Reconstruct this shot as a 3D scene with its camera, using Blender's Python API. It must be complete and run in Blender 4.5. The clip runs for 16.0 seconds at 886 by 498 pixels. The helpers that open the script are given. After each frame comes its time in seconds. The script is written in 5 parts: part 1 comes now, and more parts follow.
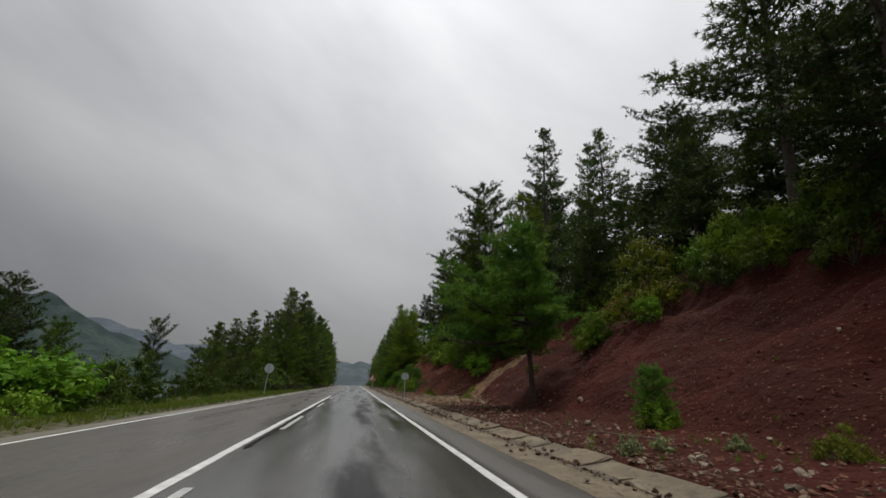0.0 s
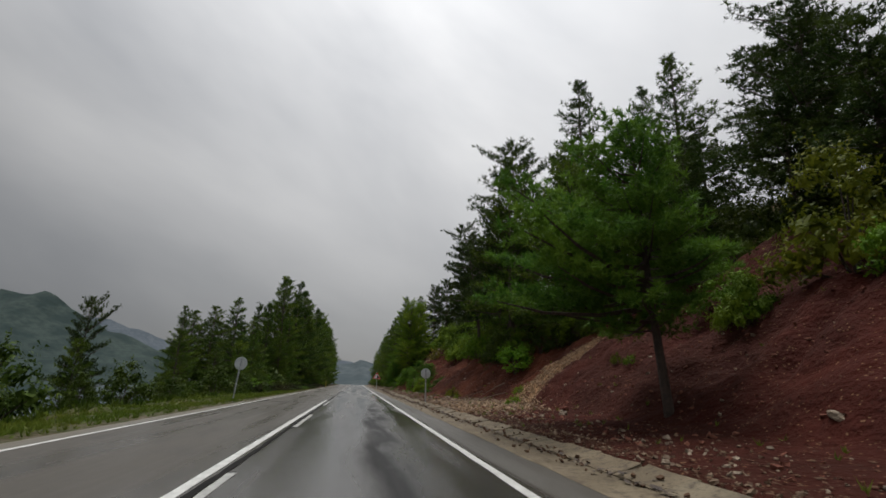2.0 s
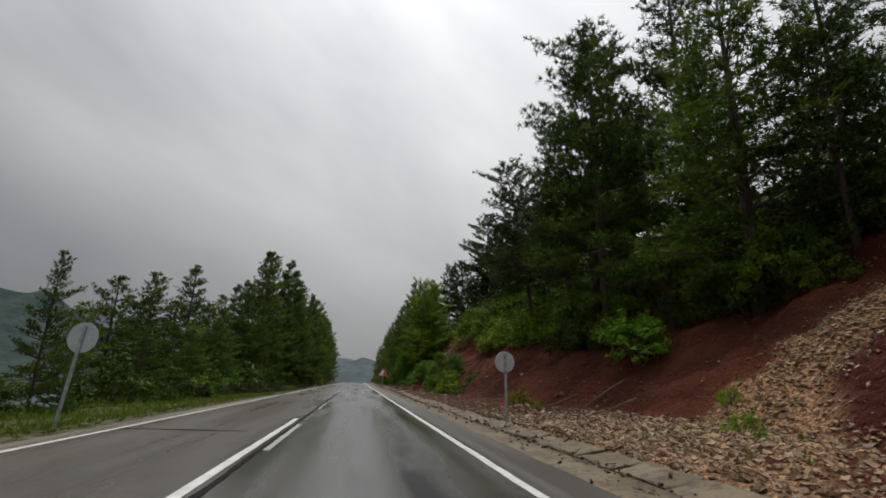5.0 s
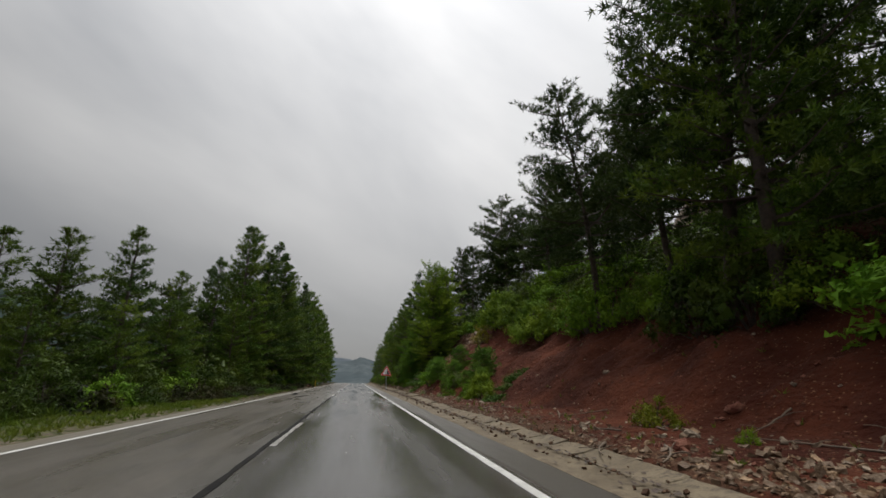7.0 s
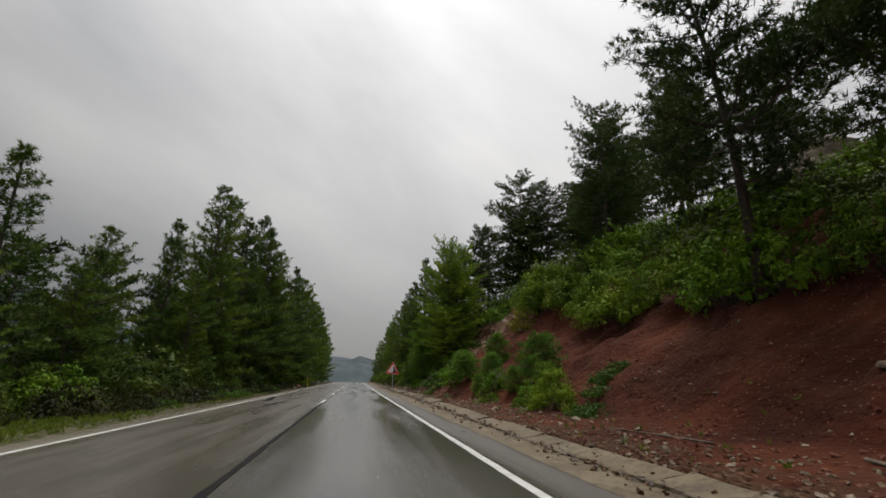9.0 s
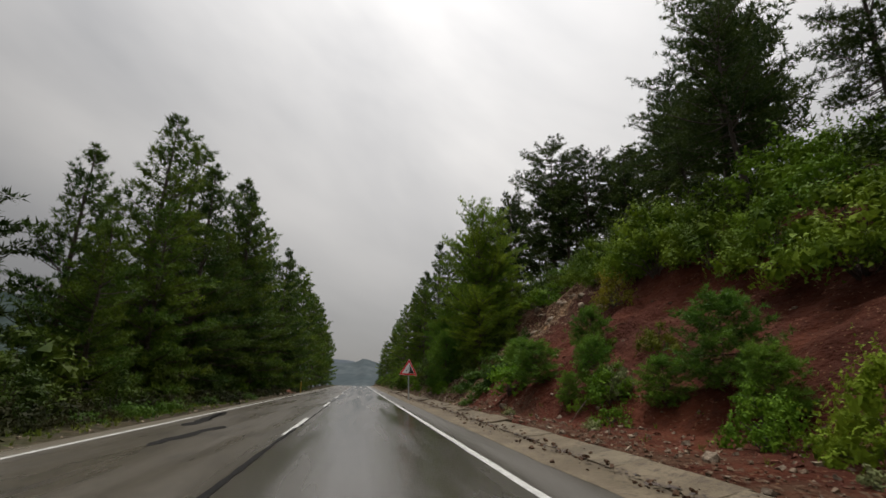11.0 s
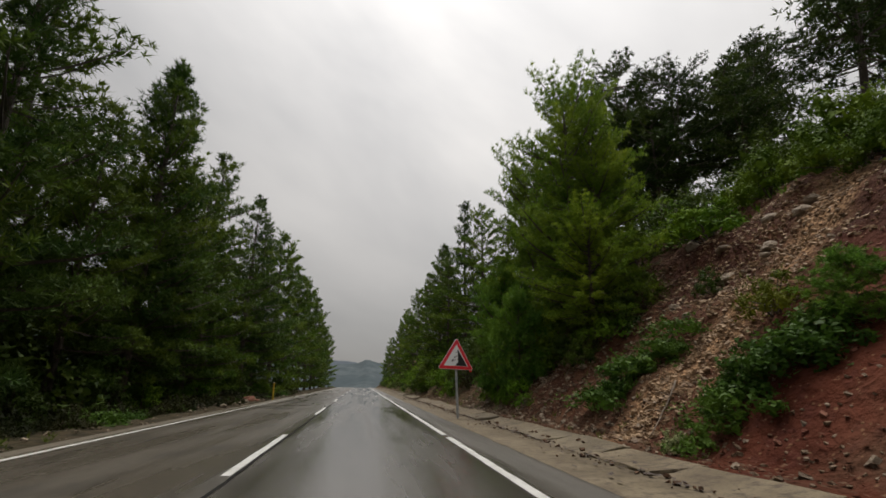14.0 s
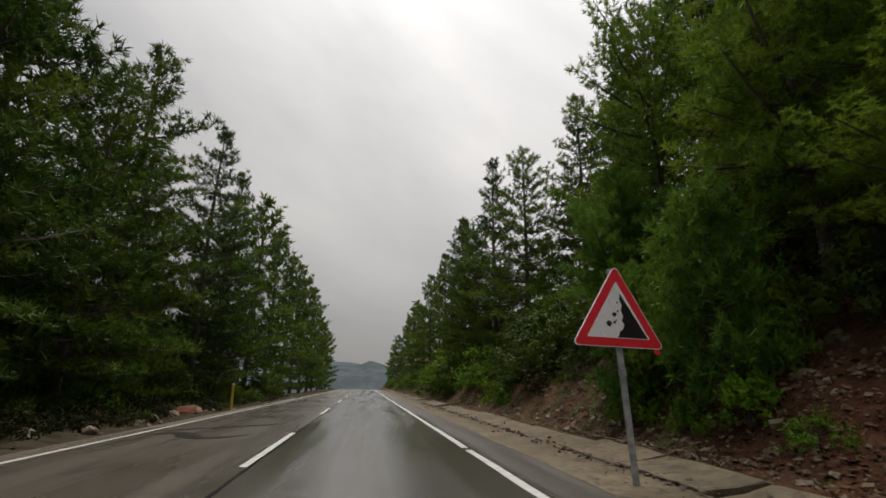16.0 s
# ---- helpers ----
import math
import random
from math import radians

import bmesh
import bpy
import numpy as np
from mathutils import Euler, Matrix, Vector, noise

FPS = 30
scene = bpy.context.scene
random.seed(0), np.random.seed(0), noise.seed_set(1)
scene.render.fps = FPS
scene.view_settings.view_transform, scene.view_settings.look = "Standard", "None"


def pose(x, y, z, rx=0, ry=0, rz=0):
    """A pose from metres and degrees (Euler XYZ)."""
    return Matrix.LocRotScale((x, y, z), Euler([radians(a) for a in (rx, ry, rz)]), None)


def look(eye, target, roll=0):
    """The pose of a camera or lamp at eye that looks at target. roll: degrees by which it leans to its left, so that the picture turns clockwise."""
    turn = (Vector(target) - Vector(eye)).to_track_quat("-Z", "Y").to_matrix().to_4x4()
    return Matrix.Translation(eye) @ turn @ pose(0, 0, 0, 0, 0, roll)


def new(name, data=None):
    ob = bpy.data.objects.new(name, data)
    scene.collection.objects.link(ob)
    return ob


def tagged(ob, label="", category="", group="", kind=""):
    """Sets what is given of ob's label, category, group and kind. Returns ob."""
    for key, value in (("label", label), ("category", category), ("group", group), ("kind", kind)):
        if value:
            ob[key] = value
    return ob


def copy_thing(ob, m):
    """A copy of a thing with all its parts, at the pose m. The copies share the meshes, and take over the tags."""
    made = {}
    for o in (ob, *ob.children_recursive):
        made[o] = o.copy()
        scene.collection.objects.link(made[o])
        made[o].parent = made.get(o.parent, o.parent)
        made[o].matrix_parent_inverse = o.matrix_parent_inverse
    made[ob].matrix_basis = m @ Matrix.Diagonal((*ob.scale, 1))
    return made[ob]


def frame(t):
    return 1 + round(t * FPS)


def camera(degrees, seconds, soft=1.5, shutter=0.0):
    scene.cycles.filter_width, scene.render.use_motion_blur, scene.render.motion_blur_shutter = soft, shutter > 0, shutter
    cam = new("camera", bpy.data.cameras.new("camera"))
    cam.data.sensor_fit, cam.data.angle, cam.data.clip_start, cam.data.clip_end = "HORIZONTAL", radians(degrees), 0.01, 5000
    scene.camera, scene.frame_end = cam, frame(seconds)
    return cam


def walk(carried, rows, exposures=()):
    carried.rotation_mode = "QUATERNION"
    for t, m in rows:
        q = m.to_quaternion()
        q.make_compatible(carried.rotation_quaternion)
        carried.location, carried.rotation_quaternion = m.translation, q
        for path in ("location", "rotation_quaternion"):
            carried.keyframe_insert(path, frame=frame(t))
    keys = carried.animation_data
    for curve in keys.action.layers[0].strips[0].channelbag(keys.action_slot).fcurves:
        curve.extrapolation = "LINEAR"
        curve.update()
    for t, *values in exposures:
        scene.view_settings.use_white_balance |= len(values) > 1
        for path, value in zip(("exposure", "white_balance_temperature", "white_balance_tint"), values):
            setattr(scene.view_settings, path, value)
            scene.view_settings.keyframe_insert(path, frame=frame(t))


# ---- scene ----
cam = camera(86.0, 16.0, soft=1.6, shutter=0.1)
# seconds, x, y, z, yaw, pitch, roll: a car driving up the right lane, the road running along +y
PATH = [
    (0.0, 1.278, 0.000, 1.009, -9.483, 16.112, 2.256),
    (0.5, 1.226, 2.235, 1.027, -9.510, 16.047, 2.185),
    (1.0, 1.181, 4.520, 1.037, -9.522, 15.992, 2.086),
    (1.5, 1.151, 6.878, 1.041, -9.500, 15.953, 1.979),
    (2.0, 1.139, 9.255, 1.045, -9.450, 15.917, 1.899),
    (2.5, 1.134, 11.715, 1.051, -9.378, 15.897, 1.844),
    (3.0, 1.137, 14.093, 1.054, -9.327, 15.839, 1.787),
    (3.5, 1.139, 16.462, 1.053, -9.303, 15.750, 1.712),
    (4.0, 1.131, 18.791, 1.055, -9.310, 15.684, 1.663),
    (6.5, 1.075, 30.785, 1.063, -9.547, 15.580, 1.541),
    (7.0, 1.061, 33.204, 1.071, -9.608, 15.605, 1.524),
    (7.5, 1.031, 35.688, 1.076, -9.677, 15.556, 1.548),
    (8.0, 1.015, 38.106, 1.082, -9.743, 15.499, 1.585),
    (8.5, 1.017, 40.510, 1.087, -9.762, 15.475, 1.601),
    (11.0, 1.052, 53.722, 1.079, -9.287, 15.796, 1.373),
    (11.5, 1.061, 56.334, 1.076, -9.254, 15.822, 1.303),
    (12.0, 1.067, 59.015, 1.074, -9.238, 15.846, 1.224),
    (12.5, 1.065, 61.781, 1.073, -9.200, 15.855, 1.149),
    (13.0, 1.076, 64.490, 1.070, -9.163, 15.844, 1.093),
    (13.5, 1.097, 67.005, 1.068, -9.127, 15.857, 1.058),
    (14.0, 1.121, 69.502, 1.063, -9.053, 15.883, 1.023),
    (14.5, 1.136, 72.041, 1.058, -8.955, 15.903, 1.003),
    (15.0, 1.137, 74.756, 1.056, -8.862, 15.919, 0.981),
    (15.5, 1.123, 77.328, 1.059, -8.765, 15.976, 0.940),
    (16.0, 1.135, 79.969, 1.063, -8.703, 16.023, 0.934),
]
walk(cam, [(t, pose(x, y, z, 90 + p, 0, w) @ pose(0, 0, 0, 0, 0, r)) for t, x, y, z, w, p, r in PATH],
     exposures=[(0.0, -0.12, 6500, 10), (2.0, -0.1, 6500, 10), (4.2, -0.04, 6500, 10), (8.0, 0.0, 6620, 10), (12.0, 0.0, 6780, 11), (16.0, 0.0, 6820, 11)])

# ---- light ----
world = bpy.data.worlds.new("overcast_sky")
scene.world = world
world.use_nodes = True
wn, wl = world.node_tree.nodes, world.node_tree.links
wn.clear()
SUN_ELEV, SUN_AZ = radians(64), radians(20)  # azimuth from +y towards +x


def wnode(kind, **values):
    n = wn.new(kind)
    for k, v in values.items():
        n.inputs[k.replace("_", " ")].default_value = v
    return n


w_out = wn.new("ShaderNodeOutputWorld")
w_bg = wnode("ShaderNodeBackground", Strength=0.1)
w_sky = wn.new("ShaderNodeTexSky")
w_sky.sky_type = "NISHITA"
w_sky.sun_disc = False
w_sky.sun_elevation, w_sky.sun_rotation = SUN_ELEV, SUN_AZ
w_co = wn.new("ShaderNodeTexCoord")
w_turn = wn.new("ShaderNodeMapping")  # cloud bands that sink towards the right of the road
w_turn.inputs["Rotation"].default_value = (0.0, radians(-24), radians(12))
wl.new(w_co.outputs["Generated"], w_turn.inputs["Vector"])
w_map = wn.new("ShaderNodeMapping")
w_map.inputs["Scale"].default_value = (0.75, 0.9, 1.9)
w_map.inputs["Location"].default_value = (0.35, 0.0, 0.12)
wl.new(w_turn.outputs[0], w_map.inputs["Vector"])
w_n = wnode("ShaderNodeTexNoise", Scale=1.5, Detail=5.0, Roughness=0.5, Distortion=0.25)
wl.new(w_map.outputs[0], w_n.inputs["Vector"])
w_ramp = wn.new("ShaderNodeValToRGB")
w_ramp.color_ramp.elements[0].position, w_ramp.color_ramp.elements[0].color = 0.30, (2.85, 2.92, 3.04, 1)
w_ramp.color_ramp.elements[1].position, w_ramp.color_ramp.elements[1].color = 0.70, (4.75, 4.75, 4.75, 1)
wl.new(w_n.outputs["Fac"], w_ramp.inputs["Fac"])
# the cloud thins out towards the hidden sun
w_dot = wn.new("ShaderNodeVectorMath")
w_dot.operation = "DOT_PRODUCT"
w_dot.inputs[1].default_value = (math.sin(SUN_AZ) * math.cos(SUN_ELEV), math.cos(SUN_AZ) * math.cos(SUN_ELEV), math.sin(SUN_ELEV))
wl.new(w_co.outputs["Generated"], w_dot.inputs[0])
w_near = wn.new("ShaderNodeMapRange")
for k, v in (("From Min", 0.34), ("From Max", 1.0), ("To Min", 0.0), ("To Max", 1.0)):
    w_near.inputs[k].default_value = v
wl.new(w_dot.outputs["Value"], w_near.inputs["Value"])
w_pow = wn.new("ShaderNodeMath")
w_pow.operation = "POWER"
w_pow.inputs[1].default_value = 1.6
wl.new(w_near.outputs["Result"], w_pow.inputs[0])
w_glow = wn.new("ShaderNodeMapRange")
for k, v in (("From Min", 0.0), ("From Max", 1.0), ("To Min", 0.66), ("To Max", 2.7)):
    w_glow.inputs[k].default_value = v
wl.new(w_pow.outputs[0], w_glow.inputs["Value"])
w_mul = wn.new("ShaderNodeVectorMath")
w_mul.operation = "SCALE"
wl.new(w_ramp.outputs["Color"], w_mul.inputs[0])
w_sep = wn.new("ShaderNodeSeparateXYZ")
wl.new(w_co.outputs["Generated"], w_sep.inputs[0])
w_low = wn.new("ShaderNodeMapRange")
w_low.interpolation_type = "SMOOTHSTEP"
for k, v in (("From Min", 0.0), ("From Max", 0.35), ("To Min", 0.86), ("To Max", 1.0)):
    w_low.inputs[k].default_value = v
wl.new(w_sep.outputs["Z"], w_low.inputs["Value"])
w_up = wn.new("ShaderNodeMath")  # an overcast sky is brightest overhead
w_up.operation = "POWER"
w_up.inputs[1].default_value = 4.0
wl.new(w_sep.outputs["Z"], w_up.inputs[0])
w_top = wn.new("ShaderNodeMath")
w_top.operation = "MULTIPLY_ADD"
w_top.inputs[1].default_value = 1.8
wl.new(w_up.outputs[0], w_top.inputs[0])
w_back = wn.new("ShaderNodeMapRange")
w_back.interpolation_type = "SMOOTHSTEP"
for k, v in (("From Min", 0.1), ("From Max", -0.7), ("To Min", 0.0), ("To Max", 0.55)):
    w_back.inputs[k].default_value = v
wl.new(w_sep.outputs["Y"], w_back.inputs["Value"])
w_round = wn.new("ShaderNodeMath")
w_round.operation = "ADD"
wl.new(w_glow.outputs["Result"], w_round.inputs[0])
wl.new(w_back.outputs["Result"], w_round.inputs[1])
wl.new(w_round.outputs[0], w_top.inputs[2])
w_level = wn.new("ShaderNodeMath")
w_level.operation = "MULTIPLY"
wl.new(w_top.outputs[0], w_level.inputs[0])
wl.new(w_low.outputs["Result"], w_level.inputs[1])
wl.new(w_level.outputs[0], w_mul.inputs["Scale"])
w_mix = wn.new("ShaderNodeMix")
w_mix.data_type = "RGBA"
w_mix.inputs[0].default_value = 0.96
wl.new(w_sky.outputs["Color"], w_mix.inputs[6])
wl.new(w_mul.outputs[0], w_mix.inputs[7])
wl.new(w_mix.outputs[2], w_bg.inputs["Color"])
wl.new(w_bg.outputs[0], w_out.inputs["Surface"])

sun = new("sun", bpy.data.lights.new("sun", "SUN"))
sun.data.energy, sun.data.angle, sun.data.color = 2.5, radians(22), (1.0, 0.97, 0.92)
sun.matrix_world = look((40 * w_dot.inputs[1].default_value[0], 40 * w_dot.inputs[1].default_value[1], 60), (0, 0, 0))


# ---- materials ----
def mix_colour(nt, fac, a, b):
    """a and b: colours or sockets; fac: a socket or a number."""
    m = nt.nodes.new("ShaderNodeMix")
    m.data_type = "RGBA"
    for i, v in ((0, fac), (6, a), (7, b)):
        if isinstance(v, bpy.types.NodeSocket):
            nt.links.new(v, m.inputs[i])
        else:
            m.inputs[i].default_value = v if i == 0 else (*v, 1)
    return m.outputs[2]


def noise_fac(nt, scale, lo=0.4, hi=0.6, detail=4.0, vec=None, stretch=None):
    n = nt.nodes.new("ShaderNodeTexNoise")
    n.inputs["Scale"].default_value, n.inputs["Detail"].default_value = scale, detail
    if vec is None:
        vec = nt.nodes.new("ShaderNodeNewGeometry").outputs["Position"]
    if stretch:
        mp = nt.nodes.new("ShaderNodeMapping")
        mp.inputs["Scale"].default_value = stretch
        nt.links.new(vec, mp.inputs["Vector"])
        vec = mp.outputs[0]
    nt.links.new(vec, n.inputs["Vector"])
    r = nt.nodes.new("ShaderNodeMapRange")
    r.inputs["From Min"].default_value, r.inputs["From Max"].default_value = lo, hi
    nt.links.new(n.outputs["Fac"], r.inputs["Value"])
    return r.outputs["Result"]


def ranged(nt, value, a, b, c=0.0, d=1.0):
    r = nt.nodes.new("ShaderNodeMapRange")
    r.interpolation_type = "SMOOTHSTEP"
    for k, v in (("From Min", a), ("From Max", b), ("To Min", c), ("To Max", d)):
        r.inputs[k].default_value = v
    nt.links.new(value, r.inputs["Value"])
    return r.outputs["Result"]


def calc(nt, op, a, b):
    m = nt.nodes.new("ShaderNodeMath")
    m.operation = op
    for i, v in ((0, a), (1, b)):
        if isinstance(v, bpy.types.NodeSocket):
            nt.links.new(v, m.inputs[i])
        else:
            m.inputs[i].default_value = v
    return m.outputs[0]


def material(name, rough=0.7, metal=0.0, spec=0.5):
    m = bpy.data.materials.new(name)
    m.use_nodes = True
    nt = m.node_tree
    b = nt.nodes["Principled BSDF"]
    b.inputs["Roughness"].default_value, b.inputs["Metallic"].default_value = rough, metal
    b.inputs["Specular IOR Level"].default_value = spec
    return m, nt, b


def bump(nt, b, height, strength, distance):
    n = nt.nodes.new("ShaderNodeBump")
    n.inputs["Strength"].default_value, n.inputs["Distance"].default_value = strength, distance
    nt.links.new(height, n.inputs["Height"])
    nt.links.new(n.outputs[0], b.inputs["Normal"])


def simple(name, a, b2, rough, scale=6.0, metal=0.0, relief=0.2, dist=0.01, spec=0.5):
    m, nt, b = material(name, rough, metal, spec)
    f1, f2 = noise_fac(nt, scale, 0.35, 0.65), noise_fac(nt, scale * 7, 0.35, 0.65)
    c = mix_colour(nt, f1, a, b2)
    c = mix_colour(nt, calc(nt, "MULTIPLY", f2, 0.35), c, tuple(0.55 * v for v in a))
    nt.links.new(c, b.inputs["Base Color"])
    if relief:
        bump(nt, b, f2, relief, dist)
    return m


def foliage(name, dark, light, tip, rough=0.55, through_light=0.3):
    """Leaves or needles: each piece, each plant and each side of the crown a little different."""
    dark, light, tip = [(0.72 * v[0], 0.72 * v[1], 0.58 * v[2]) for v in (dark, light, tip)]
    m, nt, b = material(name, rough, 0, 0.06)
    geo, info = nt.nodes.new("ShaderNodeNewGeometry"), nt.nodes.new("ShaderNodeObjectInfo")
    c = mix_colour(nt, geo.outputs["Random Per Island"], dark, light)
    c = mix_colour(nt, calc(nt, "MULTIPLY", noise_fac(nt, 0.55, 0.42, 0.68), 0.75), c, tip)
    c = mix_colour(nt, calc(nt, "MULTIPLY", info.outputs["Random"], 0.4), c, tuple(0.5 * v for v in dark))
    nt.links.new(c, b.inputs["Base Color"])
    t = nt.nodes.new("ShaderNodeBsdfTranslucent")
    pale = mix_colour(nt, through_light, (0, 0, 0), c)
    nt.links.new(pale, t.inputs["Color"])
    s = nt.nodes.new("ShaderNodeAddShader")
    nt.links.new(b.outputs[0], s.inputs[0])
    nt.links.new(t.outputs[0], s.inputs[1])
    nt.links.new(s.outputs[0], nt.nodes["Material Output"].inputs["Surface"])
    return m


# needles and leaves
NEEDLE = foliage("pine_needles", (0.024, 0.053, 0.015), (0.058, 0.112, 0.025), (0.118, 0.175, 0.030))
NEEDLE_MID = foliage("fresh_pine_needles", (0.033, 0.066, 0.015), (0.082, 0.138, 0.024), (0.160, 0.210, 0.029), 0.55, 0.4)
NEEDLE_YOUNG = foliage("young_pine_needles", (0.037, 0.080, 0.016), (0.096, 0.168, 0.026), (0.190, 0.250, 0.031), 0.55, 0.4)
# yellow-green needles; light missing on these crowns' shaded side is put into the colour
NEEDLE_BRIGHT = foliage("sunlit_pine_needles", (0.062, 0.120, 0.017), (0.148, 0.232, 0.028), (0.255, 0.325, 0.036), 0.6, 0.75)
NEEDLE_FRESH = foliage("bank_pine_needles", (0.040, 0.104, 0.020), (0.106, 0.215, 0.033), (0.185, 0.295, 0.040), 0.6, 0.55)
NEEDLE_DARK = foliage("old_pine_needles", (0.022, 0.044, 0.017), (0.054, 0.088, 0.026), (0.098, 0.132, 0.030))
LEAF = foliage("bush_leaves", (0.0582, 0.1344, 0.0134), (0.1568, 0.2912, 0.0280), (0.2464, 0.3752, 0.0336), 0.65, 0.2)
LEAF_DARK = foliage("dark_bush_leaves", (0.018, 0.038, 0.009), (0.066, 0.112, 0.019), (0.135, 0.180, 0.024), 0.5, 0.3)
# bramble leaves with brown tips, the pines' shade put into their dark green
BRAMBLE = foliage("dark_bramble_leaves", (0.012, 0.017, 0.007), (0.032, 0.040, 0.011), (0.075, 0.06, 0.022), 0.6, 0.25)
FERN = foliage("fern_leaves", (0.025, 0.062, 0.012), (0.065, 0.135, 0.022), (0.11, 0.19, 0.03), 0.5, 0.4)
LEAF_OLIVE = foliage("olive_leaves", (0.055, 0.080, 0.010), (0.16, 0.19, 0.020), (0.27, 0.27, 0.03), 0.6, 0.35)
# near-black green that puts the shade under the pines into leaf colour
LEAF_SHADED = foliage("evergreen_oak_leaves", (0.013, 0.026, 0.008), (0.046, 0.072, 0.014), (0.095, 0.115, 0.018), 0.5, 0.3)
LEAF_OAK = foliage("oak_leaves", (0.0486, 0.0998, 0.0128), (0.1472, 0.2432, 0.0256), (0.2880, 0.3904, 0.0358), 0.65, 0.2)
LEAF_PALE = foliage("pale_weed_leaves", (0.13, 0.16, 0.08), (0.24, 0.27, 0.15), (0.32, 0.34, 0.19))
LEAF_BRIGHT = foliage("large_fresh_leaves", (0.066, 0.160, 0.014), (0.145, 0.295, 0.026), (0.21, 0.36, 0.03), 0.6, 0.55)
LEAF_YELLOW = foliage("yellowing_leaves", (0.11, 0.12, 0.02), (0.24, 0.22, 0.03), (0.34, 0.28, 0.03))
GRASS = foliage("verge_grass", (0.080, 0.140, 0.020), (0.165, 0.225, 0.035), (0.24, 0.25, 0.055))
BARK = simple("wet_pine_bark", (0.045, 0.032, 0.025), (0.09, 0.06, 0.045), 0.7, 9, relief=0.6, dist=0.03)
PALE_BARK = simple("dead_twigs", (0.085, 0.060, 0.042), (0.18, 0.135, 0.095), 0.8, 9)
RUBBLE = simple("brown_rubble", (0.1105, 0.0680, 0.0408), (0.2040, 0.1445, 0.0918), 0.6, 5, relief=0.4, dist=0.02, spec=0.25)
SCREE = simple("tan_scree", (0.150, 0.090, 0.050), (0.36, 0.24, 0.138), 0.6, 5, relief=0.4, dist=0.02, spec=0.25)
LITTER = simple("dead_leaves", (0.045, 0.024, 0.014), (0.125, 0.070, 0.040), 0.75, 8, spec=0.12)
STONE = simple("limestone", (0.16, 0.122, 0.088), (0.33, 0.262, 0.19), 0.7, 5, relief=0.5, dist=0.03, spec=0.25)
RED_STONE = simple("iron_stained_stone", (0.12, 0.038, 0.026), (0.22, 0.10, 0.066), 0.75, 5, relief=0.5, dist=0.03, spec=0.12)
STEEL = simple("galvanised_steel", (0.26, 0.28, 0.30), (0.50, 0.52, 0.54), 0.45, 9, 0.4, 0.1, 0.002)
SIGN_BACK = simple("dull_grey_sheet_metal", (0.40, 0.435, 0.46), (0.52, 0.55, 0.57), 0.5, 4, 0.0, 0.05, 0.002)
SIGN_RED = simple("red_reflective_film", (0.82, 0.03, 0.05), (0.78, 0.025, 0.04), 0.35, 8, relief=0.05, dist=0.002)
SIGN_WHITE = simple("white_reflective_film", (0.86, 0.87, 0.88), (0.90, 0.91, 0.92), 0.35, 5, relief=0.05, dist=0.002)
SIGN_BLACK = simple("black_film", (0.012, 0.012, 0.013), (0.02, 0.02, 0.022), 0.35, 8, relief=0.05, dist=0.002)
YELLOW = simple("yellow_plastic", (0.62, 0.42, 0.03), (0.5, 0.33, 0.03), 0.45, 8, relief=0.1)
PAINT = simple("worn_road_paint", (0.62, 0.62, 0.60), (0.42, 0.42, 0.40), 0.4, 5, relief=0.2, dist=0.004)
# grey here stands in for weak reflection off these dashes at low angles
PAINT_DULL = simple("thin_grey_road_paint", (0.42, 0.42, 0.40), (0.26, 0.26, 0.245), 0.35, 7, relief=0.2, dist=0.004)
PAINT_FADED = simple("faded_road_paint", (0.30, 0.29, 0.27), (0.12, 0.115, 0.10), 0.5, 9, relief=0.2, dist=0.004)
WET = simple("rain_dark_asphalt", (0.020, 0.018, 0.016), (0.042, 0.037, 0.030), 0.3, 3, relief=0.1, spec=0.3)
TAR = simple("wet_tar_seam", (0.010, 0.010, 0.010), (0.018, 0.017, 0.016), 0.85, 6, relief=0.3, spec=0.08)


def concrete_material():
    m, nt, b = material("wet_stained_concrete", 0.7, 0, 0.25)
    info = nt.nodes.new("ShaderNodeObjectInfo")
    c = mix_colour(nt, noise_fac(nt, 1.3, 0.4, 0.62), (0.0880, 0.0719, 0.0459), (0.1644, 0.1362, 0.0903))
    c = mix_colour(nt, calc(nt, "MULTIPLY", info.outputs["Random"], 0.5), c, (0.1454, 0.1033, 0.0597))
    c = mix_colour(nt, calc(nt, "MULTIPLY", noise_fac(nt, 7, 0.50, 0.66), 0.75), c, (0.0536, 0.0383, 0.0260))
    c = mix_colour(nt, calc(nt, "MULTIPLY", noise_fac(nt, 28, 0.52, 0.7), 0.5), c, (0.0383, 0.0291, 0.0199))
    nt.links.new(c, b.inputs["Base Color"])
    bump(nt, b, noise_fac(nt, 35, 0.3, 0.7), 0.5, 0.01)
    return m


TRACK_X = 1.36  # a worn dark track along the nearer lane


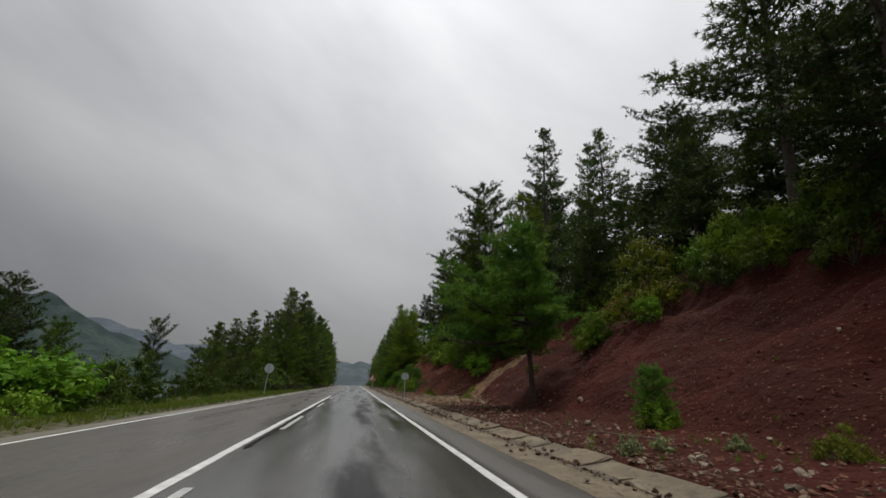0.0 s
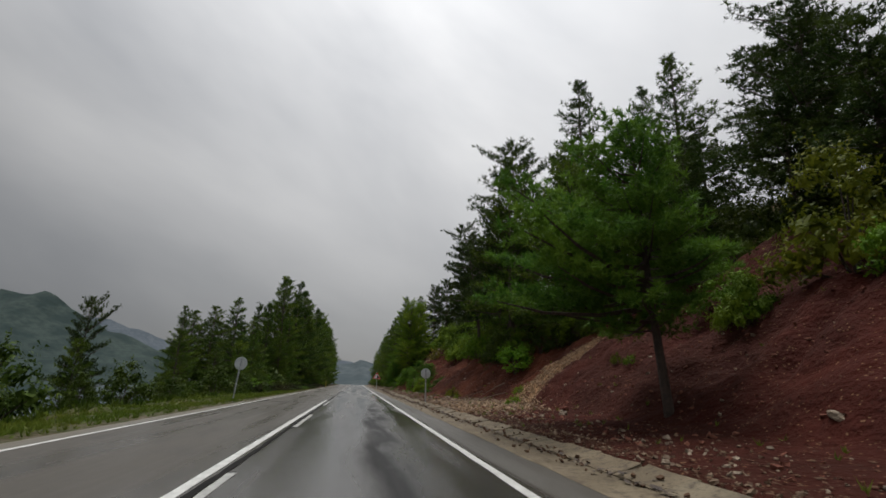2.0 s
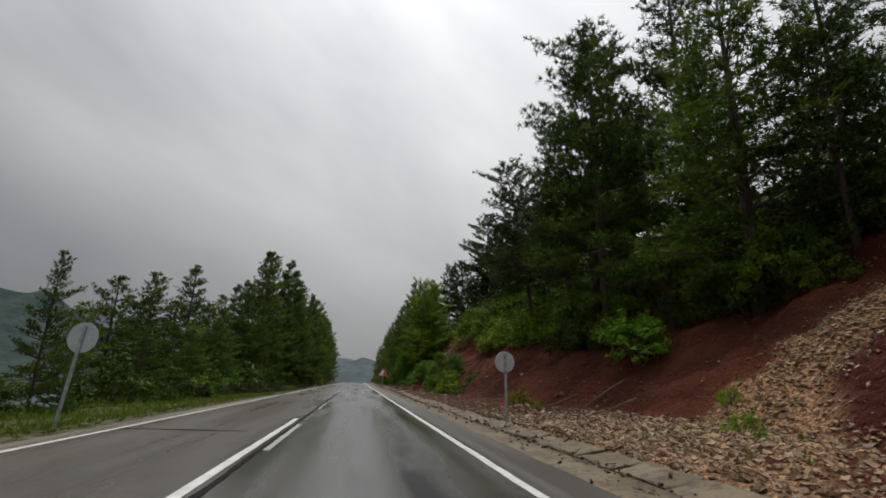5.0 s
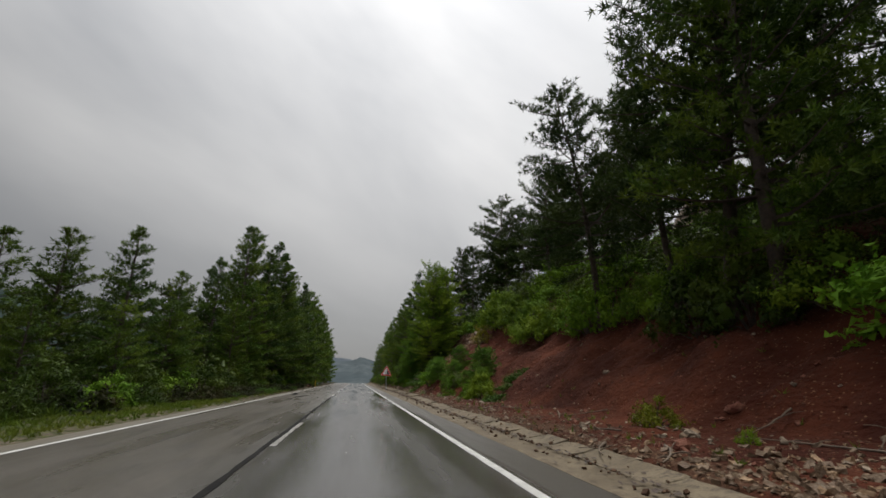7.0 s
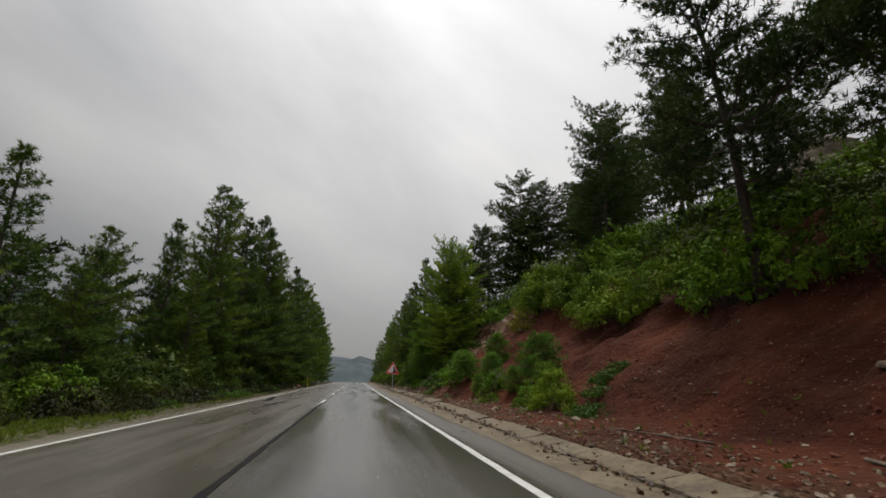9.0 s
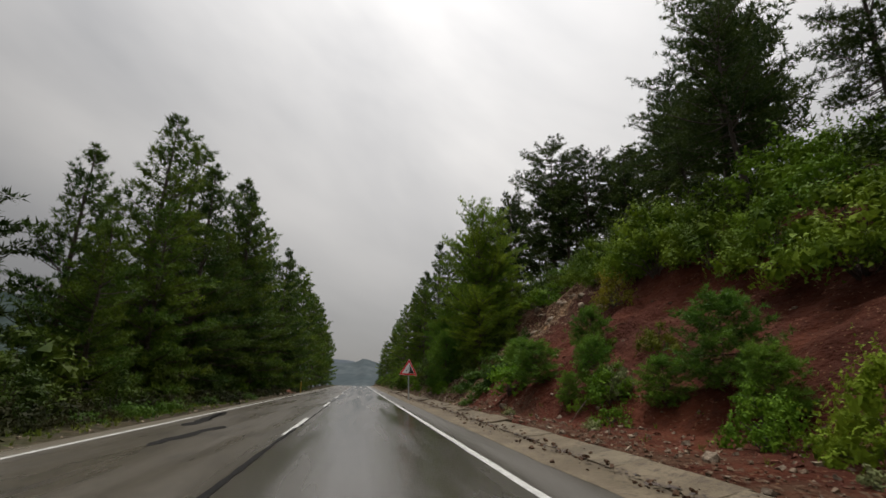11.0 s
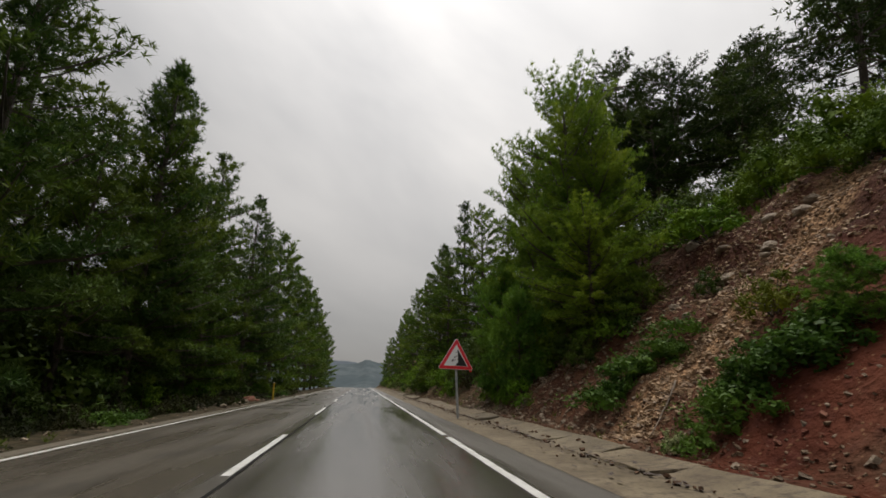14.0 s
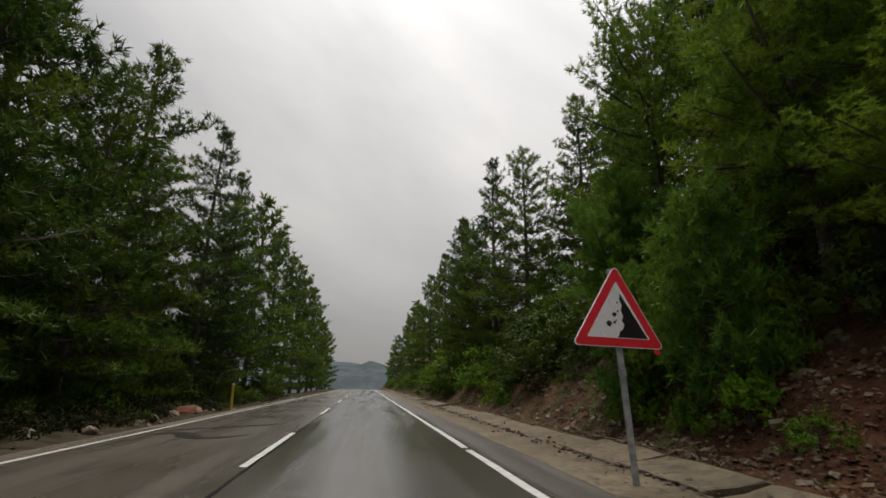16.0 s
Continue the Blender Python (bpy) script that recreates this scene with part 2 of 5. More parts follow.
def asphalt_material():
    """Old asphalt under a film of rain: worn wheel tracks are smoother and hold more water."""
    m, nt, b = material("wet_asphalt", 0.3)
    geo = nt.nodes.new("ShaderNodeNewGeometry")
    sep = nt.nodes.new("ShaderNodeSeparateXYZ")
    nt.links.new(geo.outputs["Position"], sep.inputs[0])
    x = sep.outputs["X"]
    big = noise_fac(nt, 0.5, 0.38, 0.62, 4, geo.outputs["Position"], (1.0, 0.22, 1.0))
    fine = noise_fac(nt, 90, 0.3, 0.7, 2)
    streak = noise_fac(nt, 1.6, 0.4, 0.62, 3, geo.outputs["Position"], (1.0, 0.06, 1.0))
    c = mix_colour(nt, big, (0.040, 0.039, 0.037), (0.070, 0.067, 0.063))
    c = mix_colour(nt, calc(nt, "MULTIPLY", fine, 0.3), c, (0.10, 0.096, 0.09))
    left_lane = ranged(nt, x, -0.9, 0.1, 1.0, 0.0)
    c = mix_colour(nt, calc(nt, "MULTIPLY", left_lane, 0.7), c, (0.068, 0.057, 0.042))
    dry = calc(nt, "MULTIPLY", ranged(nt, sep.outputs["Y"], 28.0, 60.0), 0.22)
    c = mix_colour(nt, dry, c, (0.128, 0.110, 0.084))
    grain = noise_fac(nt, 7, 0.36, 0.66, 8)
    c = mix_colour(nt, calc(nt, "MULTIPLY", grain, 0.55), c, (0.045, 0.040, 0.033))
    stain = calc(nt, "MULTIPLY", noise_fac(nt, 2.2, 0.54, 0.66, 5, geo.outputs["Position"], (1.0, 0.3, 1.0)), 0.55)
    c = mix_colour(nt, stain, c, (0.040, 0.036, 0.031))
    wobble = calc(nt, "MULTIPLY", calc(nt, "SUBTRACT", noise_fac(nt, 0.9, 0.3, 0.7, 5, geo.outputs["Position"], (1.0, 0.15, 1.0)), 0.5), 0.55)
    track = calc(nt, "ABSOLUTE", calc(nt, "ADD", calc(nt, "SUBTRACT", calc(nt, "SUBTRACT", x, TRACK_X), calc(nt, "MULTIPLY", sep.outputs["Y"], 0.02)), wobble), 0)
    worn = calc(nt, "MULTIPLY", ranged(nt, track, 0.05, 0.48, 0.85, 0.0), calc(nt, "MULTIPLY", ranged(nt, sep.outputs["Y"], 42.0, 28.0), noise_fac(nt, 1.6, 0.24, 0.52, 7, geo.outputs["Position"], (1.0, 0.2, 1.0))))
    c = mix_colour(nt, worn, c, (0.016, 0.016, 0.017))
    verge_side = ranged(nt, x, -3.5, -3.62, 0.0, 0.7)
    c = mix_colour(nt, verge_side, c, (0.155, 0.135, 0.105))
    shoulder = ranged(nt, x, 2.95, 3.25, 0.0, 0.5)
    c = mix_colour(nt, shoulder, c, (0.066, 0.058, 0.047))
    nt.links.new(c, b.inputs["Base Color"])
    r = nt.nodes.new("ShaderNodeMapRange")
    r.inputs["To Min"].default_value, r.inputs["To Max"].default_value = 0.09, 0.28
    nt.links.new(streak, r.inputs["Value"])
    rr = calc(nt, "ADD", r.outputs["Result"], calc(nt, "MULTIPLY", left_lane, 0.16))
    rr = calc(nt, "ADD", rr, calc(nt, "MULTIPLY", worn, 0.4))
    rr = calc(nt, "ADD", rr, calc(nt, "MULTIPLY", shoulder, 0.5))
    nt.links.new(calc(nt, "SUBTRACT", calc(nt, "SUBTRACT", 0.5, calc(nt, "MULTIPLY", worn, 0.5)), calc(nt, "MULTIPLY", left_lane, 0.28)), b.inputs["Specular IOR Level"])
    nt.links.new(rr, b.inputs["Roughness"])
    h = calc(nt, "ADD", calc(nt, "MULTIPLY", fine, 0.35), noise_fac(nt, 3.0, 0.3, 0.7, 3, geo.outputs["Position"], (1.0, 0.5, 1.0)))
    bump(nt, b, h, 0.12, 0.012)
    return m


def ground_material():
    """Red earth on the cut bank, pale scree in two chutes, needle litter and grass elsewhere."""
    m, nt, b = material("soil", 0.9, 0, 0.08)
    geo = nt.nodes.new("ShaderNodeNewGeometry")
    pos = geo.outputs["Position"]
    sep = nt.nodes.new("ShaderNodeSeparateXYZ")
    nt.links.new(pos, sep.inputs[0])
    x, y = sep.outputs["X"], sep.outputs["Y"]
    wob = calc(nt, "MULTIPLY", noise_fac(nt, 0.35, 0.3, 0.7), 3.0)
    # maroon earth of the first stretch, darkened for the trees' shade over it
    red = mix_colour(nt, noise_fac(nt, 0.45, 0.35, 0.65), (0.0276, 0.0060, 0.0038), (0.0536, 0.0113, 0.0071))
    red = mix_colour(nt, calc(nt, "MULTIPLY", noise_fac(nt, 4.0, 0.5, 0.68), 0.6), red, (0.040, 0.0095, 0.0065))
    red = mix_colour(nt, calc(nt, "MULTIPLY", noise_fac(nt, 22.0, 0.62, 0.7, 3), 0.3), red, (0.15, 0.062, 0.045))
    later = ranged(nt, calc(nt, "ADD", y, calc(nt, "MULTIPLY", x, 0.35)), 35.6, 36.6)
    brown = mix_colour(nt, noise_fac(nt, 0.5, 0.38, 0.62), (0.0454, 0.0119, 0.0062), (0.0874, 0.0256, 0.0126))
    brown = mix_colour(nt, calc(nt, "MULTIPLY", noise_fac(nt, 4.0, 0.5, 0.68), 0.6), brown, (0.055, 0.020, 0.013))
    later = calc(nt, "MULTIPLY", later, ranged(nt, calc(nt, "ADD", y, wob), 64.0, 68.0, 1.0, 0.0))
    rosy = mix_colour(nt, noise_fac(nt, 0.5, 0.38, 0.62), (0.0557, 0.0146, 0.0080), (0.0971, 0.0286, 0.0157))
    rosy = mix_colour(nt, calc(nt, "MULTIPLY", noise_fac(nt, 4.0, 0.5, 0.68), 0.6), rosy, (0.075, 0.024, 0.018))
    red = mix_colour(nt, ranged(nt, y, 55.0, 62.0), red, rosy)
    red = mix_colour(nt, later, red, brown)
    tan_earth = mix_colour(nt, noise_fac(nt, 2.5, 0.4, 0.62), (0.040, 0.019, 0.011), (0.105, 0.054, 0.029))
    red = mix_colour(nt, calc(nt, "MULTIPLY", ranged(nt, calc(nt, "ADD", y, wob), 77.5, 80.0), 0.7), red, tan_earth)
    # random dark damp areas, deepened to put the trees' shade into the soil
    damp_and_shade = noise_fac(nt, 0.22, 0.44, 0.6, 5)
    red = mix_colour(nt, calc(nt, "MULTIPLY", damp_and_shade, 0.62), red, (0.030, 0.0085, 0.0055))
    litter = mix_colour(nt, noise_fac(nt, 0.8, 0.4, 0.6), (0.050, 0.027, 0.016), (0.095, 0.056, 0.032))
    litter = mix_colour(nt, noise_fac(nt, 2.2, 0.5, 0.66), litter, (0.06, 0.085, 0.03))
    xx = calc(nt, "ADD", x, wob)
    upper = ranged(nt, xx, 17.0, 19.5)
    c = mix_colour(nt, upper, red, litter)
    far = ranged(nt, calc(nt, "ADD", y, wob), 86.0, 92.0)
    c = mix_colour(nt, far, c, litter)
    apron = calc(nt, "MULTIPLY", ranged(nt, xx, 8.2, 6.6), noise_fac(nt, 1.2, 0.35, 0.55))
    c = mix_colour(nt, calc(nt, "MULTIPLY", apron, 0.7), c, mix_colour(nt, ranged(nt, y, 24.0, 34.0), (0.0375, 0.0142, 0.0083), (0.0638, 0.0375, 0.0225)))
    for yc, half, slant, start, spread, top in ((32.3, 0.40, 0.0, 10.2, 0.85, 13.0), (78.9, 0.55, -0.10, 10.5, -0.14, 14.5)):
        d = calc(nt, "ABSOLUTE", calc(nt, "ADD", calc(nt, "SUBTRACT", y, yc), calc(nt, "MULTIPLY", calc(nt, "SUBTRACT", x, 10.0), slant)), 0)
        foot = calc(nt, "MULTIPLY", calc(nt, "MAXIMUM", calc(nt, "SUBTRACT", start, x), 0.0), spread)
        band = ranged(nt, calc(nt, "SUBTRACT", calc(nt, "ADD", d, calc(nt, "MULTIPLY", calc(nt, "SUBTRACT", wob, 1.0), 0.3)), foot), half, half + 0.8, 1.0, 0.0)
        gravel = mix_colour(nt, noise_fac(nt, 14, 0.42, 0.6, 4), (0.10, 0.055, 0.030), (0.33, 0.20, 0.11))
        c = mix_colour(nt, calc(nt, "MULTIPLY", band, ranged(nt, x, top + 1.0, top)), c, gravel)
    chips = nt.nodes.new("ShaderNodeTexVoronoi")
    chips.inputs["Scale"].default_value = 19.0
    nt.links.new(pos, chips.inputs["Vector"])
    tone = nt.nodes.new("ShaderNodeSeparateColor")
    nt.links.new(chips.outputs["Color"], tone.inputs[0])
    inside = ranged(nt, chips.outputs["Distance"], 0.5, 0.3)
    c = mix_colour(nt, calc(nt, "MULTIPLY", calc(nt, "MULTIPLY", calc(nt, "GREATER_THAN", tone.outputs[0], 0.93), inside), 0.7), c, (0.19, 0.11, 0.062))
    c = mix_colour(nt, calc(nt, "MULTIPLY", calc(nt, "MULTIPLY", calc(nt, "LESS_THAN", tone.outputs[0], 0.22), inside), calc(nt, "MULTIPLY", noise_fac(nt, 0.6, 0.42, 0.6), 0.5)), c, (0.022, 0.0105, 0.006))
    left = ranged(nt, x, -3.3, -4.4)
    verge = mix_colour(nt, noise_fac(nt, 0.7, 0.4, 0.62), (0.038, 0.050, 0.016), (0.066, 0.062, 0.028))
    verge = mix_colour(nt, calc(nt, "MULTIPLY", noise_fac(nt, 5.0, 0.45, 0.6), ranged(nt, x, -5.0, -4.4)), verge, (0.125, 0.105, 0.078))
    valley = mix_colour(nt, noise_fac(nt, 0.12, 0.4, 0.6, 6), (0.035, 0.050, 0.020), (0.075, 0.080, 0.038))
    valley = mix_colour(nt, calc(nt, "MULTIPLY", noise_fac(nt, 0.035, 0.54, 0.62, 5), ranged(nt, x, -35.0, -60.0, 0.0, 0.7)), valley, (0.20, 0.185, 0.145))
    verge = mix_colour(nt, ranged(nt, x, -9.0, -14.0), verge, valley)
    # litter under the pines, its colour darkened further to hold their shade
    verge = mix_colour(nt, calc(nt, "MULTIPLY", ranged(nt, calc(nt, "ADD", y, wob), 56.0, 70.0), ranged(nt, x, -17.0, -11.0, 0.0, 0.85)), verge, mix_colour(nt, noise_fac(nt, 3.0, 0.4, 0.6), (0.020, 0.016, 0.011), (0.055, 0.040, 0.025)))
    c = mix_colour(nt, left, c, verge)
    nt.links.new(c, b.inputs["Base Color"])
    h = calc(nt, "ADD", noise_fac(nt, 1.1, 0.3, 0.7, 9), calc(nt, "MULTIPLY", noise_fac(nt, 7, 0.4, 0.75, 6), 0.25))
    bump(nt, b, h, 0.75, 0.22)
    return m


CONCRETE, ASPHALT, SOIL = concrete_material(), asphalt_material(), ground_material()


# ---- mesh helpers ----
def mesh_of(name, verts, faces, mat, smooth=False):
    me = bpy.data.meshes.new(name)
    me.from_pydata([tuple(v) for v in verts], [], [tuple(f) for f in faces])
    me.materials.append(mat)
    if smooth:
        me.polygons.foreach_set("use_smooth", [True] * len(me.polygons))
    me.update()
    return me


def tri_mesh(name, verts, mat, corners=3):
    """Loose triangles or quads, corners verts each, from one array."""
    n = len(verts) // corners
    me = bpy.data.meshes.new(name)
    me.vertices.add(n * corners)
    me.vertices.foreach_set("co", np.asarray(verts, dtype=np.float32).ravel())
    me.loops.add(n * corners)
    me.loops.foreach_set("vertex_index", np.arange(n * corners, dtype=np.int32))
    me.polygons.add(n)
    me.polygons.foreach_set("loop_start", np.arange(0, n * corners, corners, dtype=np.int32))
    me.materials.append(mat)
    me.update(calc_edges=True)
    return me


def part(name, bm_or_mesh, mat, parent, label=""):
    """One mesh object under a thing or a part."""
    me = bm_or_mesh
    if isinstance(me, bmesh.types.BMesh):
        me = bpy.data.meshes.new(name)
        bm_or_mesh.to_mesh(me)
        bm_or_mesh.free()
        me.materials.append(mat)
    ob = new(name, me)
    ob.parent = parent
    return tagged(ob, label)


def thing(name, label, category, m=Matrix(), group="", kind=""):
    ob = new(name)
    ob.empty_display_size = 0.2
    ob.matrix_basis = m
    return tagged(ob, label, category, group, kind)


def box_bm(sx, sy, sz, bevel=0.0, at=(0, 0, 0)):
    bm = bmesh.new()
    bmesh.ops.create_cube(bm, size=1.0)
    bmesh.ops.scale(bm, vec=(sx, sy, sz), verts=bm.verts)
    if bevel:
        bmesh.ops.bevel(bm, geom=bm.edges[:], offset=bevel, segments=2, affect="EDGES")
    bmesh.ops.translate(bm, vec=at, verts=bm.verts)
    return bm


def tube(points, radii, sides=7):
    """Vertices and faces of a tapered tube along points."""
    vs, fs = [], []
    pts = [Vector([float(c) for c in p]) for p in points]
    for i, p in enumerate(pts):
        d = (pts[min(i + 1, len(pts) - 1)] - pts[max(i - 1, 0)]).normalized()
        a = d.cross(Vector((0.3, 0.9, 0.2))).normalized()
        b = d.cross(a)
        for k in range(sides):
            t = 2 * math.pi * k / sides
            vs.append(p + float(radii[i]) * (math.cos(t) * a + math.sin(t) * b))
    for i in range(len(pts) - 1):
        for k in range(sides):
            k2 = (k + 1) % sides
            fs.append((i * sides + k, i * sides + k2, (i + 1) * sides + k2, (i + 1) * sides + k))
    fs.append(tuple(range(sides))[::-1])
    fs.append(tuple((len(pts) - 1) * sides + k for k in range(sides)))
    return vs, fs


def joined(pieces):
    vs, fs = [], []
    for v, f in pieces:
        o = len(vs)
        vs += v
        fs += [tuple(i + o for i in face) for face in f]
    return vs, fs


def sheet(name, rows, mat, smooth=True):
    """A grid mesh from rows of points of equal length."""
    n = len(rows[0])
    vs = [p for r in rows for p in r]
    fs = [(i * n + j, i * n + j + 1, (i + 1) * n + j + 1, (i + 1) * n + j) for i in range(len(rows) - 1) for j in range(n - 1)]
    return mesh_of(name, vs, fs, mat, smooth)


# ---- the lie of the land ----
LINE_L, LINE_C, LINE_R = -3.48, -0.37, 2.96
EDGE_L, EDGE_R = -3.95, 3.9


def smooth01(t):
    t = max(0.0, min(1.0, t))
    return t * t * (3 - 2 * t)


def crest(y):
    """The road is level and then falls away beyond a crest."""
    return 0.0 if y < 165 else -((min(y, 420) - 165) ** 2) / 7000.0 - max(0.0, y - 420) * 0.04


def slab_inner(y):
    """Where the slabs begin; the gutter grows wider along the road."""
    return 4.42 + 0.3 * smooth01((y - 52) / 22)


def slab_width(y):
    return 0.52 + 0.36 * smooth01((y - 52) / 22)


def toe(y):
    """Where the cut bank starts to rise."""
    return 8.5 - 0.6 * smooth01((y - 48) / 12) - 2.0 * smooth01((y - 60) / 12) + 1.0 * math.exp(-((y - 38.5) / 3.6) ** 2)


def bank_slope(y):
    return 0.70 + 0.06 * smooth01((y - 48) / 22)


def land(x, y):
    z = crest(y)
    edge = max(5.0, slab_inner(y) + slab_width(y) - 0.04)
    if x > edge:
        t = toe(y)
        apron = 0.05 * (min(x, t) - edge)
        z += 0.08 + apron
        if x > t:
            r = x - t
            k = bank_slope(y)
            steep = min(r, 8.5)
            z += k * steep * smooth01(r / 1.6 + 0.25) + 0.52 * max(0.0, r - 8.5)
            if r > 40:
                z -= 0.3 * (r - 40)
            # a lip of root-bound soil where the cut ends
            z += 0.55 * smooth01((r - 5.9 - 0.7 * noise.noise((0.0, y * 0.35, 8.0))) / 0.7)
            # rills down the slope, lumps and slumped ledges
            rill = abs(noise.noise((x * 0.16 + 0.4 * noise.noise((x * 0.5, y * 0.5, 0.0)), y * 0.62 + 0.12 * x, 3.0)))
            rough = noise.noise((x * 0.42, y * 0.42, 1.3)) * 0.42 + noise.noise((x * 1.3, y * 1.3, 4.1)) * 0.15
            step = noise.noise((x * 0.9, y * 0.3, 6.0))
            z += (rough + 0.5 * (rill - 0.2) + 0.16 * smooth01((step - 0.05) / 0.16)) * min(1.0, r / 2.5)
        z += noise.noise((x * 2.3, y * 2.3, 7.0)) * (0.05 if x < t else 0.1)
    elif x < -4.4:
        d = -x - 4.4
        z += -0.05 * d - 0.42 * max(0.0, d - 3.0) + noise.noise((x * 0.4, y * 0.4, 2.0)) * min(0.5, 0.12 * d)
        z = max(z, crest(y) - 34 - 6 * noise.noise((x * 0.01, y * 0.01, 0.0)))
    else:
        z += -0.06
    return z


def ground_mesh():
    xs = [-2500, -1200, -600, -300, -160, -90, -60] + [-45 + 3 * i for i in range(10)] + [-15.5 + 0.7 * i for i in range(16)]
    xs += [-4.4, -3.85, 3.7, 5.0] + [5.2 + 0.17 * i for i in range(61)] + [15.6 + 0.4 * i for i in range(9)] + [19.2 + 1.0 * i for i in range(22)] + [44, 52, 64, 90, 160, 300, 600, 1200, 2500]
    ys = [-900, -400, -150, -60, -30, -15] + [-10 + 1.0 * i for i in range(14)] + [4 + 0.2 * i for i in range(481)] + [100.5 + 0.75 * i for i in range(24)] + [119 + 1.0 * i for i in range(20)] + [140 + 2 * i for i in range(32)] + [206 + 8 * i for i in range(30)] + [480, 560, 700, 1000, 1600, 2600]
    return sheet("ground", [[(x, y, land(x, y)) for x in xs] for y in ys], SOIL)


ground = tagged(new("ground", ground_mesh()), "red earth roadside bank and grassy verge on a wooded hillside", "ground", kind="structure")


def road_strip(name, x0, x1, z, mat, y0=-40, y1=430, n=2):
    ys = [y0 + (y1 - y0) * i / 118 for i in range(119)]
    return sheet(name, [[(x0 + (x1 - x0) * k / (n - 1), y, crest(y) + z) for k in range(n)] for y in ys], mat)


road = tagged(new("road", road_strip("road", EDGE_L, EDGE_R, 0.0, ASPHALT, n=12)), "wet grey asphalt two-lane road with worn patches", "road", kind="structure")


# ---- plants ----
def unit(v):
    return v / (np.linalg.norm(v, axis=1)[:, None] + 1e-9)


def tufts(centres, outs, n, length, width, rng, spread=1.15, fat=0):
    """Needle or grass tufts: n slim blades round each centre, leaning out, and a few broad ones deep inside. Returns loose triangles."""
    got = []
    for count, ln0, w0, inset in ((n, length, width, 0.08), (fat, length * 0.85, width * 3.2, -0.25)):
        if not count:
            continue
        c, o = np.repeat(np.asarray(centres), count, axis=0), np.repeat(np.asarray(outs), count, axis=0)
        d = unit(rng.normal(size=c.shape) * spread + o)
        face = rng.normal(size=c.shape) * 0.75 + o * 0.4
        face[:, 2] += 0.5
        side = unit(np.cross(d, face))
        ln = ln0 * rng.uniform(0.6, 1.25, size=(len(c), 1))
        w = w0 * rng.uniform(0.7, 1.3, size=(len(c), 1))
        base = c + d * ln * inset
        got.append(np.stack([base - side * w * 0.5 + d * ln * 0.2, base + side * w * 0.5 + d * ln * 0.2, base + d * ln], axis=1).reshape(-1, 3))
    return np.concatenate(got)


def puff_leaves(centres, radii, core, per, size, rng, shoots=2):
    """Leaves round the outside of leafy clumps, large shaded ones inside, and short shoots that break the outline."""
    centres, radii = np.asarray(centres, float), np.asarray(radii, float)

    def leaf(pos, nrm, s, droop=0.2):
        a = unit(np.cross(nrm, rng.normal(size=nrm.shape)))
        a[:, 2] -= droop
        a = unit(a)
        b = unit(np.cross(nrm, a))
        s = s * rng.uniform(0.65, 1.3, size=(len(pos), 1))
        return np.stack([pos - b * s * 0.3 - a * s * 0.4, pos + b * s * 0.3 - a * s * 0.4, pos + a * s * 0.6], axis=1).reshape(-1, 3)

    c, r = np.repeat(centres, per, axis=0), np.repeat(radii, per)[:, None]
    d = rng.normal(size=c.shape)
    d[:, 2] += 0.25
    d = unit(d)
    keep = ((d * unit(c - core)).sum(1) > -0.3) | (rng.random(len(c)) < 0.12)
    c, r, d = c[keep], r[keep], d[keep]
    squash = np.array([1.0, 1.0, 0.8])
    lump = 1 + 0.28 * np.sin(d[:, :1] * 5 + c[:, 1:2] * 9) * np.cos(d[:, 1:2] * 6 + c[:, :1] * 7)
    pos = c + d * squash * r * lump * rng.uniform(0.72, 1.12, size=(len(c), 1))
    out = [leaf(pos, unit(d + rng.normal(size=c.shape) * 0.3 + np.array([0, 0, 0.1])), size)]
    inner = max(6, per // 9)
    c, r = np.repeat(centres, inner, axis=0), np.repeat(radii, inner)[:, None]
    d = unit(rng.normal(size=c.shape))
    out.append(leaf(c + d * r * squash * 0.42, unit(d + rng.normal(size=c.shape) * 0.3), r * 0.62, 0.0))
    if shoots:
        c, r = np.repeat(centres, shoots, axis=0), np.repeat(radii, shoots)[:, None]
        d = unit(rng.normal(size=c.shape) * 0.7 + unit(c - core) + np.array([0, 0, 0.35]))
        for q in np.linspace(0.85, 1.65, 7):
            p = c + d * r * q + rng.normal(size=c.shape) * 0.02
            out.append(leaf(p, unit(d + rng.normal(size=c.shape) * 0.9), size * 0.9))
    return np.concatenate(out)


